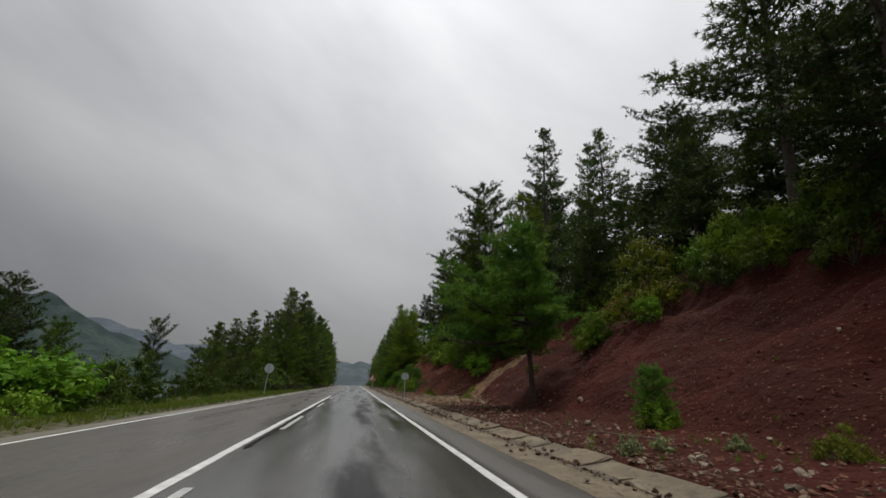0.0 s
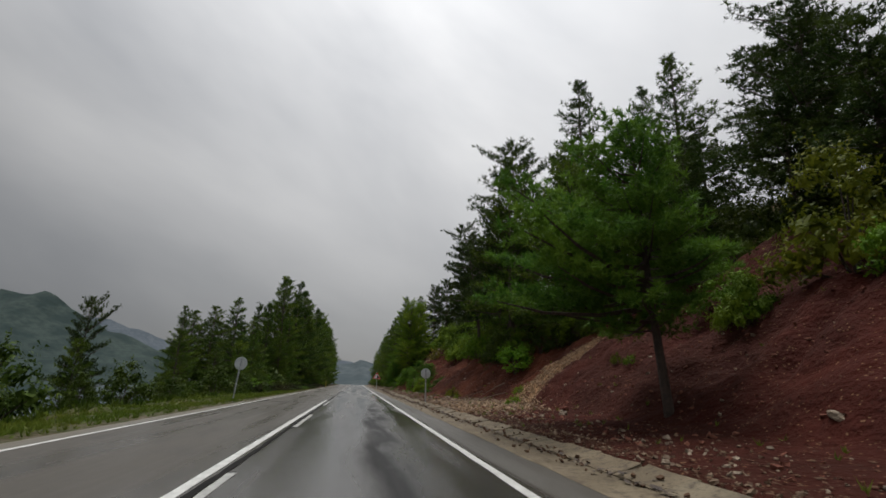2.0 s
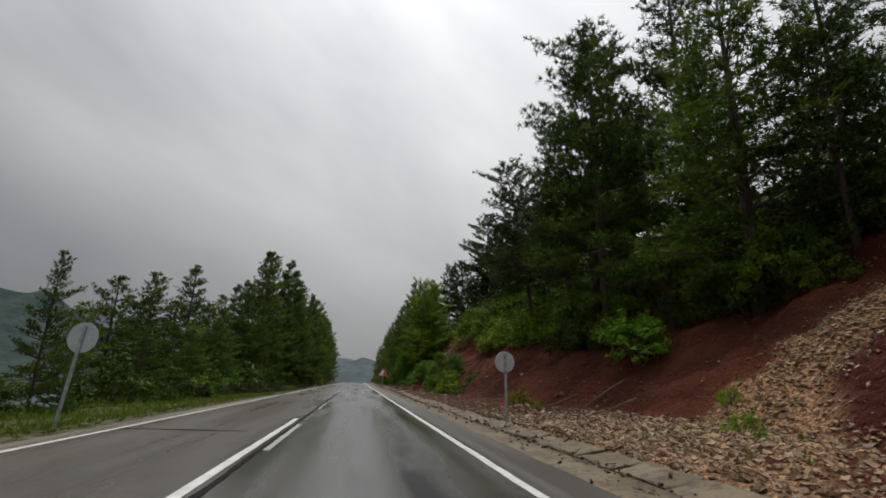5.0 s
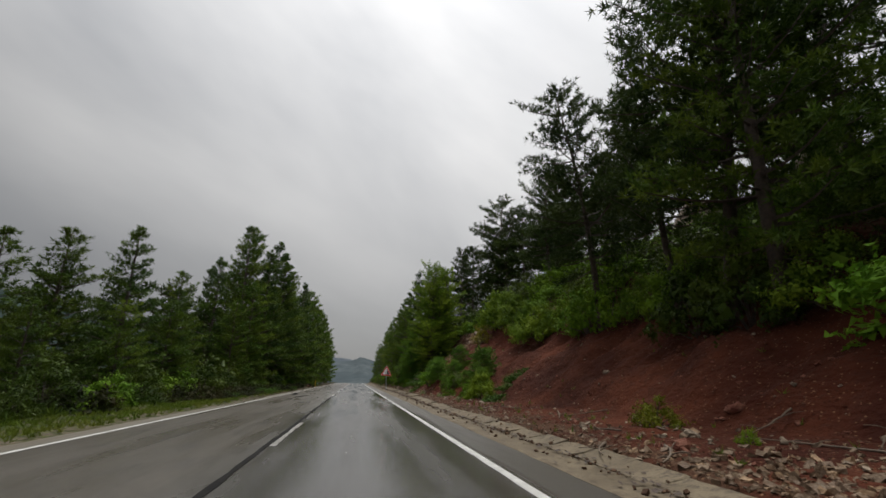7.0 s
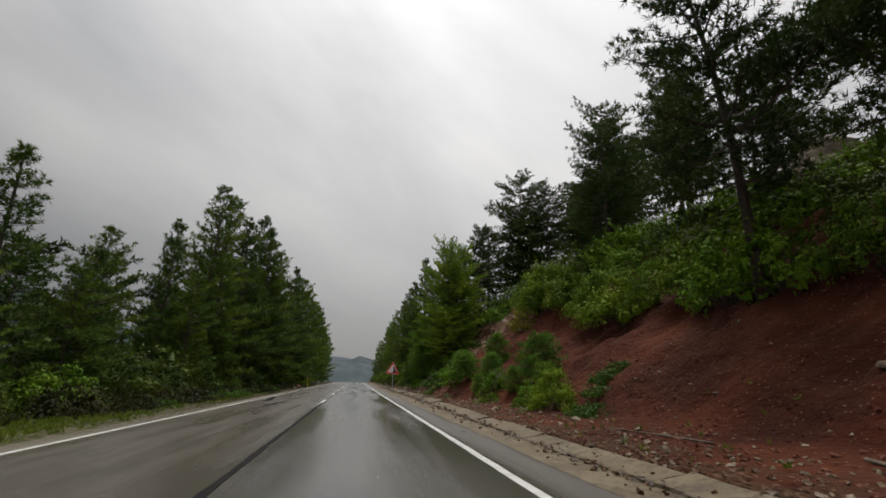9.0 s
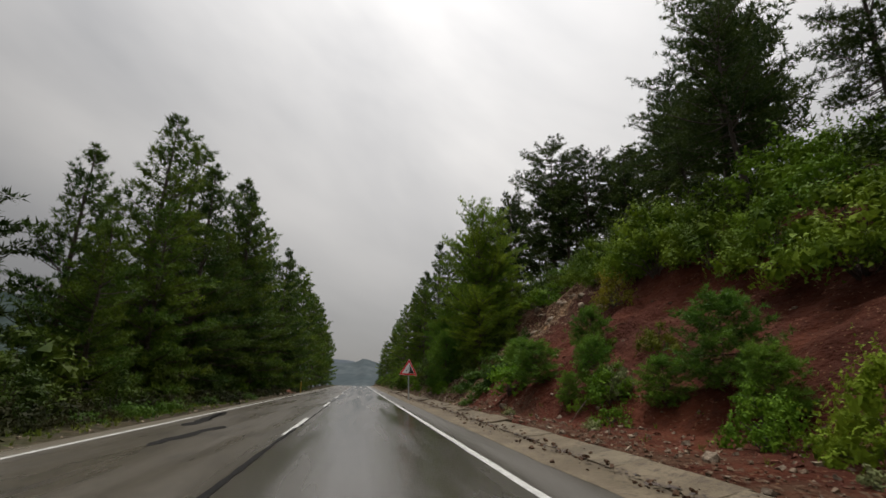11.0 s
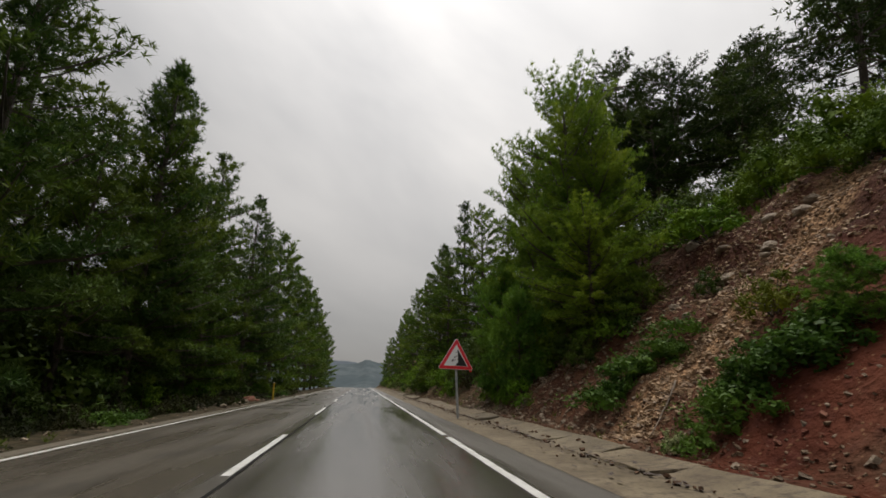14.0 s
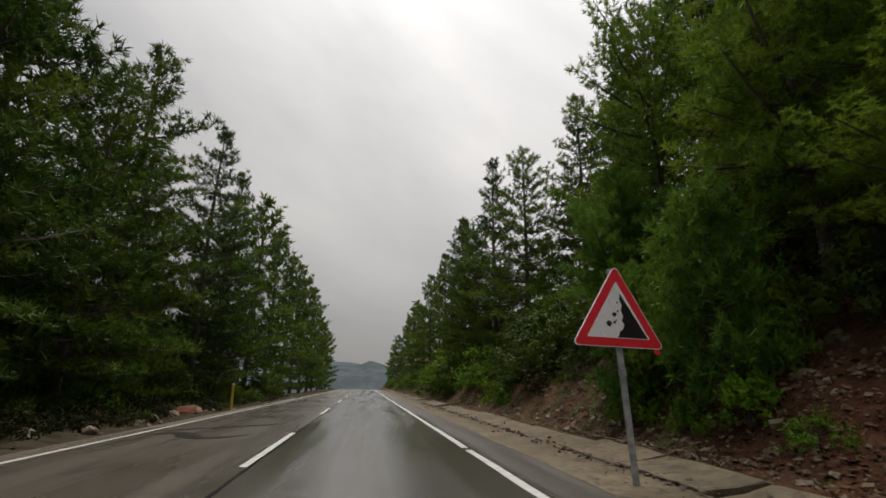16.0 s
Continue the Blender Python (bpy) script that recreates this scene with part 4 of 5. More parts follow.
BUSH_LIST = [
    # on the red bank, from the start of the drive on
    ("sapling", 8.5, 11.1, 1.3, 10, 0.9), ("green", 8.45, 10.85, 0.95, 0, 0.85), ("yellow_green", 8.0, 6.0, 0.6, 20, 0.8), ("weed", 5.55, 7.3, 0.34, 0, 0.9), ("weed", 6.3, 7.6, 0.3, 80, 1.0), ("weed", 7.4, 7.2, 0.3, 150, 1.0),
    # low 'dark' bushes at y 12 to 16 stand for shadow below the oaks
    ("maple", 12.8, 17.6, 1.3, 0, 0.9), ("juniper", 14.4, 19.8, 4.2, 40, 0.95), ("oak", 12.6, 21.8, 1.9, 90, 0.8), ("green", 16.4, 17.8, 2.2, 20, 1.1), ("oak", 16.2, 12.4, 2.5, 220, 0.9), ("dark", 15.4, 12.0, 1.1, 10, 1.0), ("green", 12.9, 22.0, 1.6, 60, 0.9), ("green", 13.8, 23.8, 2.0, 160, 1.0), ("dark", 14.9, 13.9, 1.1, 70, 1.0), ("oak", 16.0, 14.6, 2.5, 0, 0.9), ("dark", 14.9, 16.0, 1.2, 170, 1.0), ("oak", 16.2, 16.8, 2.7, 70, 0.9),
    ("dark", 14.7, 10.6, 1.3, 30, 1.0), ("dark", 15.0, 8.4, 1.7, 120, 1.0), ("low", 11.0, 25.7, 0.45, 0, 0.6), ("yellow_green", 11.0, 26.7, 0.5, 0, 0.6), ("low", 8.7, 32.4, 0.6, 0, 0.7), ("low", 9.4, 33.4, 0.5, 90, 0.7), ("low", 8.0, 31.2, 0.3, 40, 0.5),
    # 'dark' bushes at y 35 to 40 stand in for darkness under trees
    ("maple", 11.5, 40.5, 2.1, 0, 1.2), ("oak", 14.7, 36.6, 3.0, 10, 0.9), ("dark", 15.0, 38.2, 1.5, 60, 1.0), ("oak", 15.3, 40.2, 2.6, 80, 0.9), ("dark", 14.3, 35.0, 1.3, 120, 1.0), ("dark", 16.2, 37.2, 2.0, 0, 1.1), ("dark", 16.4, 40.0, 2.0, 0, 1.1), ("yellow_green", 7.9, 43.7, 0.85, 0, 0.85), ("low", 7.5, 40.6, 0.35, 0, 0.5),
    ("oak", 7.7, 59.0, 1.75, 40, 0.8), ("green", 7.5, 60.8, 1.3, 160, 0.8), ("sapling", 8.5, 61.6, 1.23, 0, 1.2), ("sapling", 8.2, 64.4, 1.07, 50, 1.3), ("sapling", 8.9, 63.2, 1.89, 200, 1.2), ("green", 7.7, 66.0, 1.3, 50, 0.95), ("low", 7.2, 65.2, 0.7, 0, 0.8),
    ("yellow_green", 9.4, 66.3, 1.0, 0, 0.8), ("sapling", 8.7, 68.9, 1.64, 70, 1.0), ("sapling", 7.2, 70.3, 1.38, 10, 1.6), ("maple", 6.75, 71.9, 1.35, 30, 1.1), ("sapling", 7.7, 73.2, 1.31, 80, 1.3), ("sapling", 8.2, 75.3, 1.02, 20, 1.4),
    ("sapling", 7.25, 67.7, 0.85, 200, 1.0), ("sapling", 7.85, 67.15, 1.3, 90, 1.05), ("low", 7.3, 67.0, 0.5, 30, 0.7), ("weed", 6.0, 69.7, 0.35, 0, 1.0), ("weed", 5.95, 76.7, 0.35, 0, 1.0), ("weed", 6.4, 64.6, 0.3, 60, 1.0), ("weed", 6.3, 58.2, 0.25, 60, 1.0),
    # 'dark' bushes at y 84 to 86 stand for the shade under the pines
    ("yellow_green", 8.9, 77.4, 1.0, 0, 0.9), ("dark", 10.7, 81.4, 0.7, 0, 0.75), ("weed", 7.84, 65.8, 0.85, 0, 0.7), ("dark", 8.0, 84.0, 0.8, 30, 1.0), ("dark", 9.3, 84.2, 1.2, 130, 1.0), ("dark", 9.9, 85.4, 1.4, 230, 1.0), ("dark", 8.7, 86.0, 1.3, 80, 1.0), ("dark", 10.6, 84.4, 1.1, 0, 1.0), ("green", 13.3, 84.2, 2.0, 0, 1.3), ("oak", 12.4, 70.5, 3.6, 20, 0.85), ("yellow", 10.9, 71.1, 1.9, 0, 0.8), ("yellow", 11.2, 72.0, 1.5, 70, 0.8),
    ("low", 8.9, 83.8, 1.0, 30, 0.9), ("green", 6.6, 89.2, 1.3, 0, 0.8), ("green", 6.5, 87.5, 0.9, 0, 0.7), ("maple", 6.6, 86.4, 0.9, 40, 0.9), ("oak", 7.8, 88.4, 3.8, 40, 0.66), ("low", 6.5, 85.2, 0.5, 90, 0.8), ("green", 6.6, 99.3, 1.3, 10, 0.9),
    ("dark", 7.6, 97.5, 2.0, 0, 1.0), ("green", 7.0, 104.0, 1.6, 0, 1.0), ("dark", 7.2, 112.0, 2.0, 50, 1.0), ("dark", 10.6, 90.0, 2.6, 50, 1.1),
    ("dark", 8.4, 93.4, 1.6, 200, 1.0), ("dark", 9.0, 95.4, 1.8, 0, 1.1), ("dark", 8.0, 100.6, 1.8, 0, 1.1),
    # along the other verge
    ("maple", -6.9, 14.9, 1.9, 0, 1.5), ("maple", -8.0, 13.6, 2.2, 60, 1.4), ("maple", -7.6, 16.4, 1.9, 200, 1.3), ("low", -6.1, 12.6, 0.8, 0, 1.0), ("dark", -8.0, 17.2, 1.6, 0, 1.1), ("dark", -7.2, 19.0, 1.5, 90, 0.8), ("olive", -8.4, 21.5, 2.2, 0, 0.8), ("dark", -9.0, 25.0, 2.6, 50, 0.9),
    ("olive", -7.6, 27.0, 1.5, 0, 0.7), ("dark", -8.0, 31.0, 1.8, 20, 0.9), ("olive", -9.0, 39.0, 2.2, 80, 1.1), ("dark", -8.2, 44.5, 1.9, 0, 1.1), ("olive", -7.6, 49.0, 1.9, 10, 1.1), ("green", -7.4, 52.5, 1.5, 0, 1.2),
    ("olive", -7.8, 56.0, 2.2, 0, 1.0), ("green", -7.6, 59.5, 1.8, 30, 1.1), ("dark", -7.4, 63.0, 1.6, 0, 1.2), ("olive", -7.6, 67.5, 2.0, 60, 1.2), ("dark", -7.0, 72.0, 1.2, 0, 1.1), ("dark", -7.0, 77.0, 1.2, 80, 1.1),
    ("olive", -7.2, 83.0, 1.5, 0, 1.1), ("green", -7.3, 90.5, 1.7, 0, 0.9), ("olive", -7.4, 88.0, 1.6, 20, 1.0), ("green", -7.0, 96.5, 1.6, 70, 1.0), ("dark", -6.8, 103.0, 1.5, 0, 1.0), ("green", -6.6, 110.0, 1.6, 0, 1.0), ("dark", -6.8, 118.0, 1.6, 0, 1.0),
]
# where the scrub begins above the cut: distance from the foot of the bank along the road
SCRUB = [(4, 6.9), (15, 7.7), (22, 7.8), (28, 6.5), (34, 6.4), (37, 4.7), (41, 3.2), (44, 2.5), (47, 3.2), (50, 3.6), (54, 4.1), (58, 4.3), (62, 4.2), (65, 4.6), (67, 5.6), (70, 5.6), (73, 6.6), (79, 7.4), (81, 9.0), (85, 9.2), (87, 6.4), (92, 4.6), (98, 2.6)]


def scrub_line(y):
    return toe(y) + float(np.interp(y, [p[0] for p in SCRUB], [p[1] for p in SCRUB]))


y = 4.5
while y < 94:
    # stretches in shade get darker bush kinds, so the shade lies in their colour
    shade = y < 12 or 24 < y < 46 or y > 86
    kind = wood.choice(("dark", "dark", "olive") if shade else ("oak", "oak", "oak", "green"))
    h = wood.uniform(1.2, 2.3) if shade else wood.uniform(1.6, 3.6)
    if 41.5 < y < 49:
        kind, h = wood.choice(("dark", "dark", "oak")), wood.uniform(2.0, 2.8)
    if not 11.5 < y < 24:
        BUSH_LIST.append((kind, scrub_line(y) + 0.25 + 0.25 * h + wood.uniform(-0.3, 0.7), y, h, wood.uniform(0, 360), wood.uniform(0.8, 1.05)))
    y += (0.5 + 0.6 * h) * wood.uniform(0.7, 1.3)
for row, (gap, lo, hi) in enumerate(((2.8, 1.4, 3.4), (4.8, 1.4, 3.4), (7.2, 1.4, 3.2), (9.8, 1.4, 2.8), (12.8, 1.4, 2.6))):
    y = 6.0 + 0.8 * row
    while y < 98:
        if row < 3 or y > 44:
            # the darkest thickets stand for shaded gaps in the scrub
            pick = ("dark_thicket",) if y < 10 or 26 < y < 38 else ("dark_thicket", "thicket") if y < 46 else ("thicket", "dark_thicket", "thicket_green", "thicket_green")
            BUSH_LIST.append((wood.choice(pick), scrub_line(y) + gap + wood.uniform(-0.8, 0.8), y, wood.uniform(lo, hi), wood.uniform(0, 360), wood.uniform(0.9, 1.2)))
        y += wood.uniform(1.9, 2.8)
for k in range(36):
    y = 94 + 0.75 * k
    BUSH_LIST.append((wood.choice(("bramble", "fern", "bramble", "thicket")), toe(y) + wood.uniform(0.5, 2.6), y, wood.uniform(0.4, 1.0), wood.uniform(0, 360), wood.uniform(0.9, 1.2)))
for k in range(46):
    y = 114 + 2.0 * k
    BUSH_LIST.append((wood.choice(("thicket", "thicket", "thicket_green")), toe(y) + wood.uniform(0.4, 2.4), y, wood.uniform(1.0, 2.0), wood.uniform(0, 360), wood.uniform(0.9, 1.2)))
for k in range(11):
    y = 47 + 1.1 * k
    BUSH_LIST.append((wood.choice(("bramble", "thicket")), -6.3 - wood.uniform(0, 0.8), y, wood.uniform(0.5, 1.1), wood.uniform(0, 360), wood.uniform(0.8, 1.1)))
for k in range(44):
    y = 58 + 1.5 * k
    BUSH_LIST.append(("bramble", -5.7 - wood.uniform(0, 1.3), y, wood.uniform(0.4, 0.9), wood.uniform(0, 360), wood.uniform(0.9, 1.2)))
for k in range(40):
    y = 70 + 1.35 * k
    BUSH_LIST.append((wood.choice(("thicket", "dark", "thicket")), -8.2 - wood.uniform(0, 3.4), y, wood.uniform(1.6, 3.4), wood.uniform(0, 360), wood.uniform(0.9, 1.1)))
BUSH_LIST += [("green", -9.5, 21.0, 2.3, 40, 1.1)]
for k in range(32):
    y = 94 + 1.3 * k
    x = toe(y) + wood.choice((1.6, 3.0, 4.8, 7.0)) + wood.uniform(-0.6, 0.7)
    BUSH_LIST.append((wood.choice(("thicket", "thicket", "dark", "thicket_green")), x, y, wood.uniform(1.4, 3.0), wood.uniform(0, 360), wood.uniform(0.9, 1.2)))
for k in range(12):
    q = k / 11
    BUSH_LIST.append(("fern", 6.4 + 1.75 * q + wood.uniform(-0.2, 0.2), 76.65 - 0.9 * q + wood.uniform(-0.25, 0.25), wood.uniform(0.35, 0.6), wood.uniform(0, 360), wood.uniform(1.0, 1.4)))
    BUSH_LIST.append(("fern", 6.7 + 2.0 * q + wood.uniform(-0.25, 0.25), 80.3 - 0.4 * q + wood.uniform(-0.3, 0.3), wood.uniform(0.35, 0.6), wood.uniform(0, 360), wood.uniform(1.0, 1.4)))
for k in range(7):
    BUSH_LIST.append(("fern", 7.4 + 0.46 * k, 56.2 + 0.45 * k + wood.uniform(-0.25, 0.25), wood.uniform(0.3, 0.5), wood.uniform(0, 360), wood.uniform(0.9, 1.2)))
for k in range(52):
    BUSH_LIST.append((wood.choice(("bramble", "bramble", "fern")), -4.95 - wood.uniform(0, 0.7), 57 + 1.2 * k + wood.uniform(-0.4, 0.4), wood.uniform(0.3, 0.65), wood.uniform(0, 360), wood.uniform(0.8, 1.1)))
TANGLES = {"dark_thicket": ("evergreen_thicket", "dense blackish green evergreen scrub under the pines"), "thicket": ("thicket", "tangled dark green thicket crowding the top of the bank"), "thicket_green": ("fresh_thicket", "fresh green thicket among the darker bushes"),
           "bramble": ("bramble", "low dark bramble under the roadside pines"), "fern": ("fern_patch", "low creeping fern-green herbs on the bank")}
tangle = {k: [] for k in TANGLES}
for kind, x, y, h, turn, wide in BUSH_LIST:
    if kind in TANGLES:
        tangle[kind].append((x, y, h, turn, wide))
    else:
        plant(kind, x, y, h * (1.3 if kind == "dark" else 1.0), turn, wide)
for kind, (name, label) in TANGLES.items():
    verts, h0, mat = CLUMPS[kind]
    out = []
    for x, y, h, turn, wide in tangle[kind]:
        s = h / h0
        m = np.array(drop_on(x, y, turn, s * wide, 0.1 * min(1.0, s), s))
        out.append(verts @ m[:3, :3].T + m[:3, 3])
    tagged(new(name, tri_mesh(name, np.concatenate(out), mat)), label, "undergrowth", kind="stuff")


# ---- road markings ----
def ribbon(name, pts, width, mat, label, category, z=0.004, group=""):
    """A flat ribbon on the road along points of x, y and a share of the width."""
    vs, fs = [], []
    for i, (x, y, w) in enumerate(pts):
        a, b = pts[max(i - 1, 0)], pts[min(i + 1, len(pts) - 1)]
        d = Vector((b[0] - a[0], b[1] - a[1])).normalized()
        n = Vector((-d.y, d.x)) * width * w / 2
        for s in (1, -1):
            vs.append((x + s * n.x, y + s * n.y, crest(y) + z))
        for s in (1, -1):
            vs.append((x + s * n.x, y + s * n.y, crest(y) + z - 0.003))
    for i in range(len(pts) - 1):
        o, p = 4 * i, 4 * i + 4
        fs += [(o + 1, o, p, p + 1), (o, o + 2, p + 2, p), (o + 3, o + 1, p + 1, p + 3)]
    fs += [(0, 1, 3, 2), (4 * len(pts) - 4, 4 * len(pts) - 2, 4 * len(pts) - 1, 4 * len(pts) - 3)]
    return tagged(new(name, mesh_of(name, vs, fs, mat)), label, category, group, "structure")


def stripe(name, x, y0, y1, width, label, group="", wear=0.12, step=0.5, mat=PAINT):
    rnd = random.Random(int(1000 + 10 * x + y0))
    n = max(2, int((y1 - y0) / step))
    pts = [(x + rnd.uniform(-0.006, 0.006), y0 + (y1 - y0) * i / n, 1 - wear * rnd.random()) for i in range(n + 1)]
    return ribbon(name, pts, width, mat, label, "road marking", 0.005, group)


stripe("edge_line", LINE_R, -20, 79.9, 0.13, "worn white edge line beside the gutter")
stripe("edge_line", LINE_R, 80.4, 88.6, 0.13, "worn white edge line beside the gutter")
stripe("edge_line", LINE_R, 88.9, 300, 0.13, "worn white edge line beside the gutter", step=2.5)
stripe("edge_line", LINE_L, -20, 300, 0.10, "thin worn white edge line beside the verge", step=0.8)
stripe("centre_line", LINE_C - 0.06, -15, 37.5, 0.13, "continuous white centre line, worn at its edges")
stripe("lane_dash", LINE_C + 0.17, 41.8, 46.1, 0.12, "faded centre dash almost worn away", "centre dashes", 0.5, 0.2, PAINT_FADED)
for y0 in [-9.2, 1.0, 11.2, 21.3, 31.5]:
    stripe("lane_dash", LINE_C + 0.2, y0, y0 + 4.25, 0.12, "short greyish dash beside the continuous line", "centre dashes", 0.25, 0.3, PAINT_DULL)
for y0 in [64.4, 75.8, 87.0, 98.4, 109.8, 121.2, 132.6]:
    stripe("lane_dash", LINE_C, y0, y0 + 4.6, 0.12, "worn white centre dash on wet asphalt", "centre dashes")


def seam(x0, y0, x1, y1, width, seed, wander=0.04, step=0.35):
    rnd = random.Random(seed)
    n = max(4, int(math.hypot(x1 - x0, y1 - y0) / step))
    off, pts = 0.0, []
    for i in range(n + 1):
        t = i / n
        off = 0.8 * off + rnd.uniform(-wander, wander)
        pts.append((x0 + (x1 - x0) * t + off * abs(y1 - y0) / (abs(y1 - y0) + abs(x1 - x0)), y0 + (y1 - y0) * t + off * abs(x1 - x0) / (abs(y1 - y0) + abs(x1 - x0)), rnd.uniform(0.55, 1.0) if 0 < i < n else 0.15))
    ribbon("tar_seam", pts, width, TAR, "dark wet tar-filled crack in the asphalt", "crack", 0.0075, "cracks in the road")
# rain-darkened bands across the other lane
for k, (x0, x1, y0, width) in enumerate(((-3.3, -1.2, 91.0, 0.5), (-2.9, -0.9, 97.2, 0.8), (-3.4, -0.7, 104.5, 1.5), (-3.2, -0.9, 111.5, 1.3), (-3.3, -0.8, 120.0, 1.6))):
    rnd = random.Random(60 + k)
    pts = [(x0 + (x1 - x0) * i / 14, y0 + 0.5 * math.sin(i * 0.5 + k) + rnd.uniform(-0.08, 0.08), math.sin(math.pi * (i + 0.3) / 14.6) ** 0.6 * rnd.uniform(0.55, 1.0)) for i in range(15)]
    ribbon("wet_band", pts, width, WET, "dark wet band across the worn asphalt", "wet patch", 0.0045, "wet bands in the road")


for s in [(-0.27, 8.0, -0.25, 36, 0.10, 1, 0.006), (-0.27, 36, -0.33, 66, 0.11, 2, 0.006), (-0.28, 66, -0.3, 140, 0.05, 3, 0.01), (-2.2, 62.6, -1.95, 66.2, 0.30, 4, 0.06), (-2.9, 66.2, -3.15, 71.2, 0.36, 5, 0.05),
          (-3.3, 71.4, -2.9, 68.0, 0.1, 6, 0.05), (-3.4, 34.4, -1.0, 34.15, 0.12, 8, 0.03), (-3.2, 92.0, -1.0, 94.0, 0.15, 10, 0.05), (-3.0, 100.0, -0.8, 101.4, 0.15, 11, 0.05)]:
    seam(*s)


# ---- concrete gutter with its slabs ----
gutter = tagged(new("gutter"), "stained concrete roadside gutter of tilted slabs with earth in it", "gutter", kind="structure")


def slab_mesh(seed, length):
    """A cast slab, half a metre wide: low towards the road, rising to a worn outer lip."""
    rnd = random.Random(seed)
    prof = [(-0.25, -0.08), (-0.25, 0.012), (-0.235, 0.026), (0.0, 0.06), (0.2, 0.11), (0.235, 0.112), (0.25, 0.09), (0.25, -0.08)]
    rows = []
    for i, y in enumerate((0.0, 0.015, length * 0.35, length * 0.7, length - 0.05, length - 0.035)):
        inset = 0.015 if i in (0, 5) else 0.0
        rows.append([(x + rnd.uniform(-0.02, 0.02), y + rnd.uniform(-0.012, 0.012), z - (inset if z > 0 else 0) + rnd.uniform(-0.01, 0.01)) for x, z in prof])
    n = len(prof)
    vs = [p for r in rows for p in r]
    fs = [(i * n + j, (i + 1) * n + j, (i + 1) * n + j + 1, i * n + j + 1) for i in range(5) for j in range(n - 1)]
    fs += [tuple(range(n)), tuple(5 * n + j for j in range(n))[::-1]]
    return mesh_of("slab", vs, fs, CONCRETE)


SHORT_SLABS, LONG_SLABS = [slab_mesh(i, 1.1) for i in range(7)], [slab_mesh(20 + i, 1.9) for i in range(6)]
rnd = random.Random(5)
y = -12.0
while y < 185:
    long = y > 58
    w = slab_width(y) / 0.5
    ob = new("slab", (LONG_SLABS if long else SHORT_SLABS)[rnd.randrange(6)])
    ob.parent = gutter
    ob.matrix_basis = pose(slab_inner(y) + 0.25 * w + rnd.uniform(-0.035, 0.035), y, crest(y) + rnd.uniform(-0.03, 0.025), rnd.uniform(-0.8, 0.8), rnd.uniform(-3.5, 3.0), rnd.uniform(-2.2, 2.2)) @ Matrix.Diagonal((w, 1, 1, 1))
    y += 1.9 if long else 1.1
channel_rows = []
for i in range(440):
    y = -14 + 0.45 * i
    w = 0.05 * noise.noise((0.0, y * 0.45, 9.0)) + 0.05 * noise.noise((0.0, y * 1.9, 3.0))
    e = slab_inner(y) - 0.035 + 0.02 * noise.noise((2.0, y * 1.1, 3.0))
    channel_rows.append([(3.76 + w, y, crest(y) + 0.004), (3.82 + w, y, crest(y) + 0.014), (4.1, y, crest(y) + 0.008), (e, y, crest(y) + 0.018 + 0.006 * noise.noise((1.0, y * 2.0, 0.0))), (e + 0.01, y, crest(y) - 0.05)])
part("channel", sheet("channel", channel_rows, CONCRETE), CONCRETE, gutter, "pale concrete channel along the asphalt edge")


# ---- stones ----
def rock_mesh(seed, mat, name="rock"):
    bm = bmesh.new()
    bmesh.ops.create_icosphere(bm, subdivisions=2, radius=0.5)
    for v in bm.verts:
        p = v.co.normalized()
        k = 1 + 0.45 * noise.noise(p * 1.3 + Vector((seed * 7.7, 0, 0))) + 0.2 * noise.noise(p * 3.1 + Vector((0, seed * 3.3, 0)))
        v.co = Vector((p.x * 0.5 * k, p.y * 0.36 * k, p.z * 0.28 * k))
        v.co = Vector([round(c / 0.09) * 0.09 * 0.45 + c * 0.55 for c in v.co])
    me = bpy.data.meshes.new(name)
    bm.to_mesh(me)
    bm.free()
    me.materials.append(mat)
    return me


ROCKS = [(rock_mesh(i, STONE), "pale limestone rock lying on the bank") for i in range(3)] + [(rock_mesh(9 + i, RED_STONE), "reddish stained rock lying on the earth") for i in range(2)]
rnd = random.Random(8)
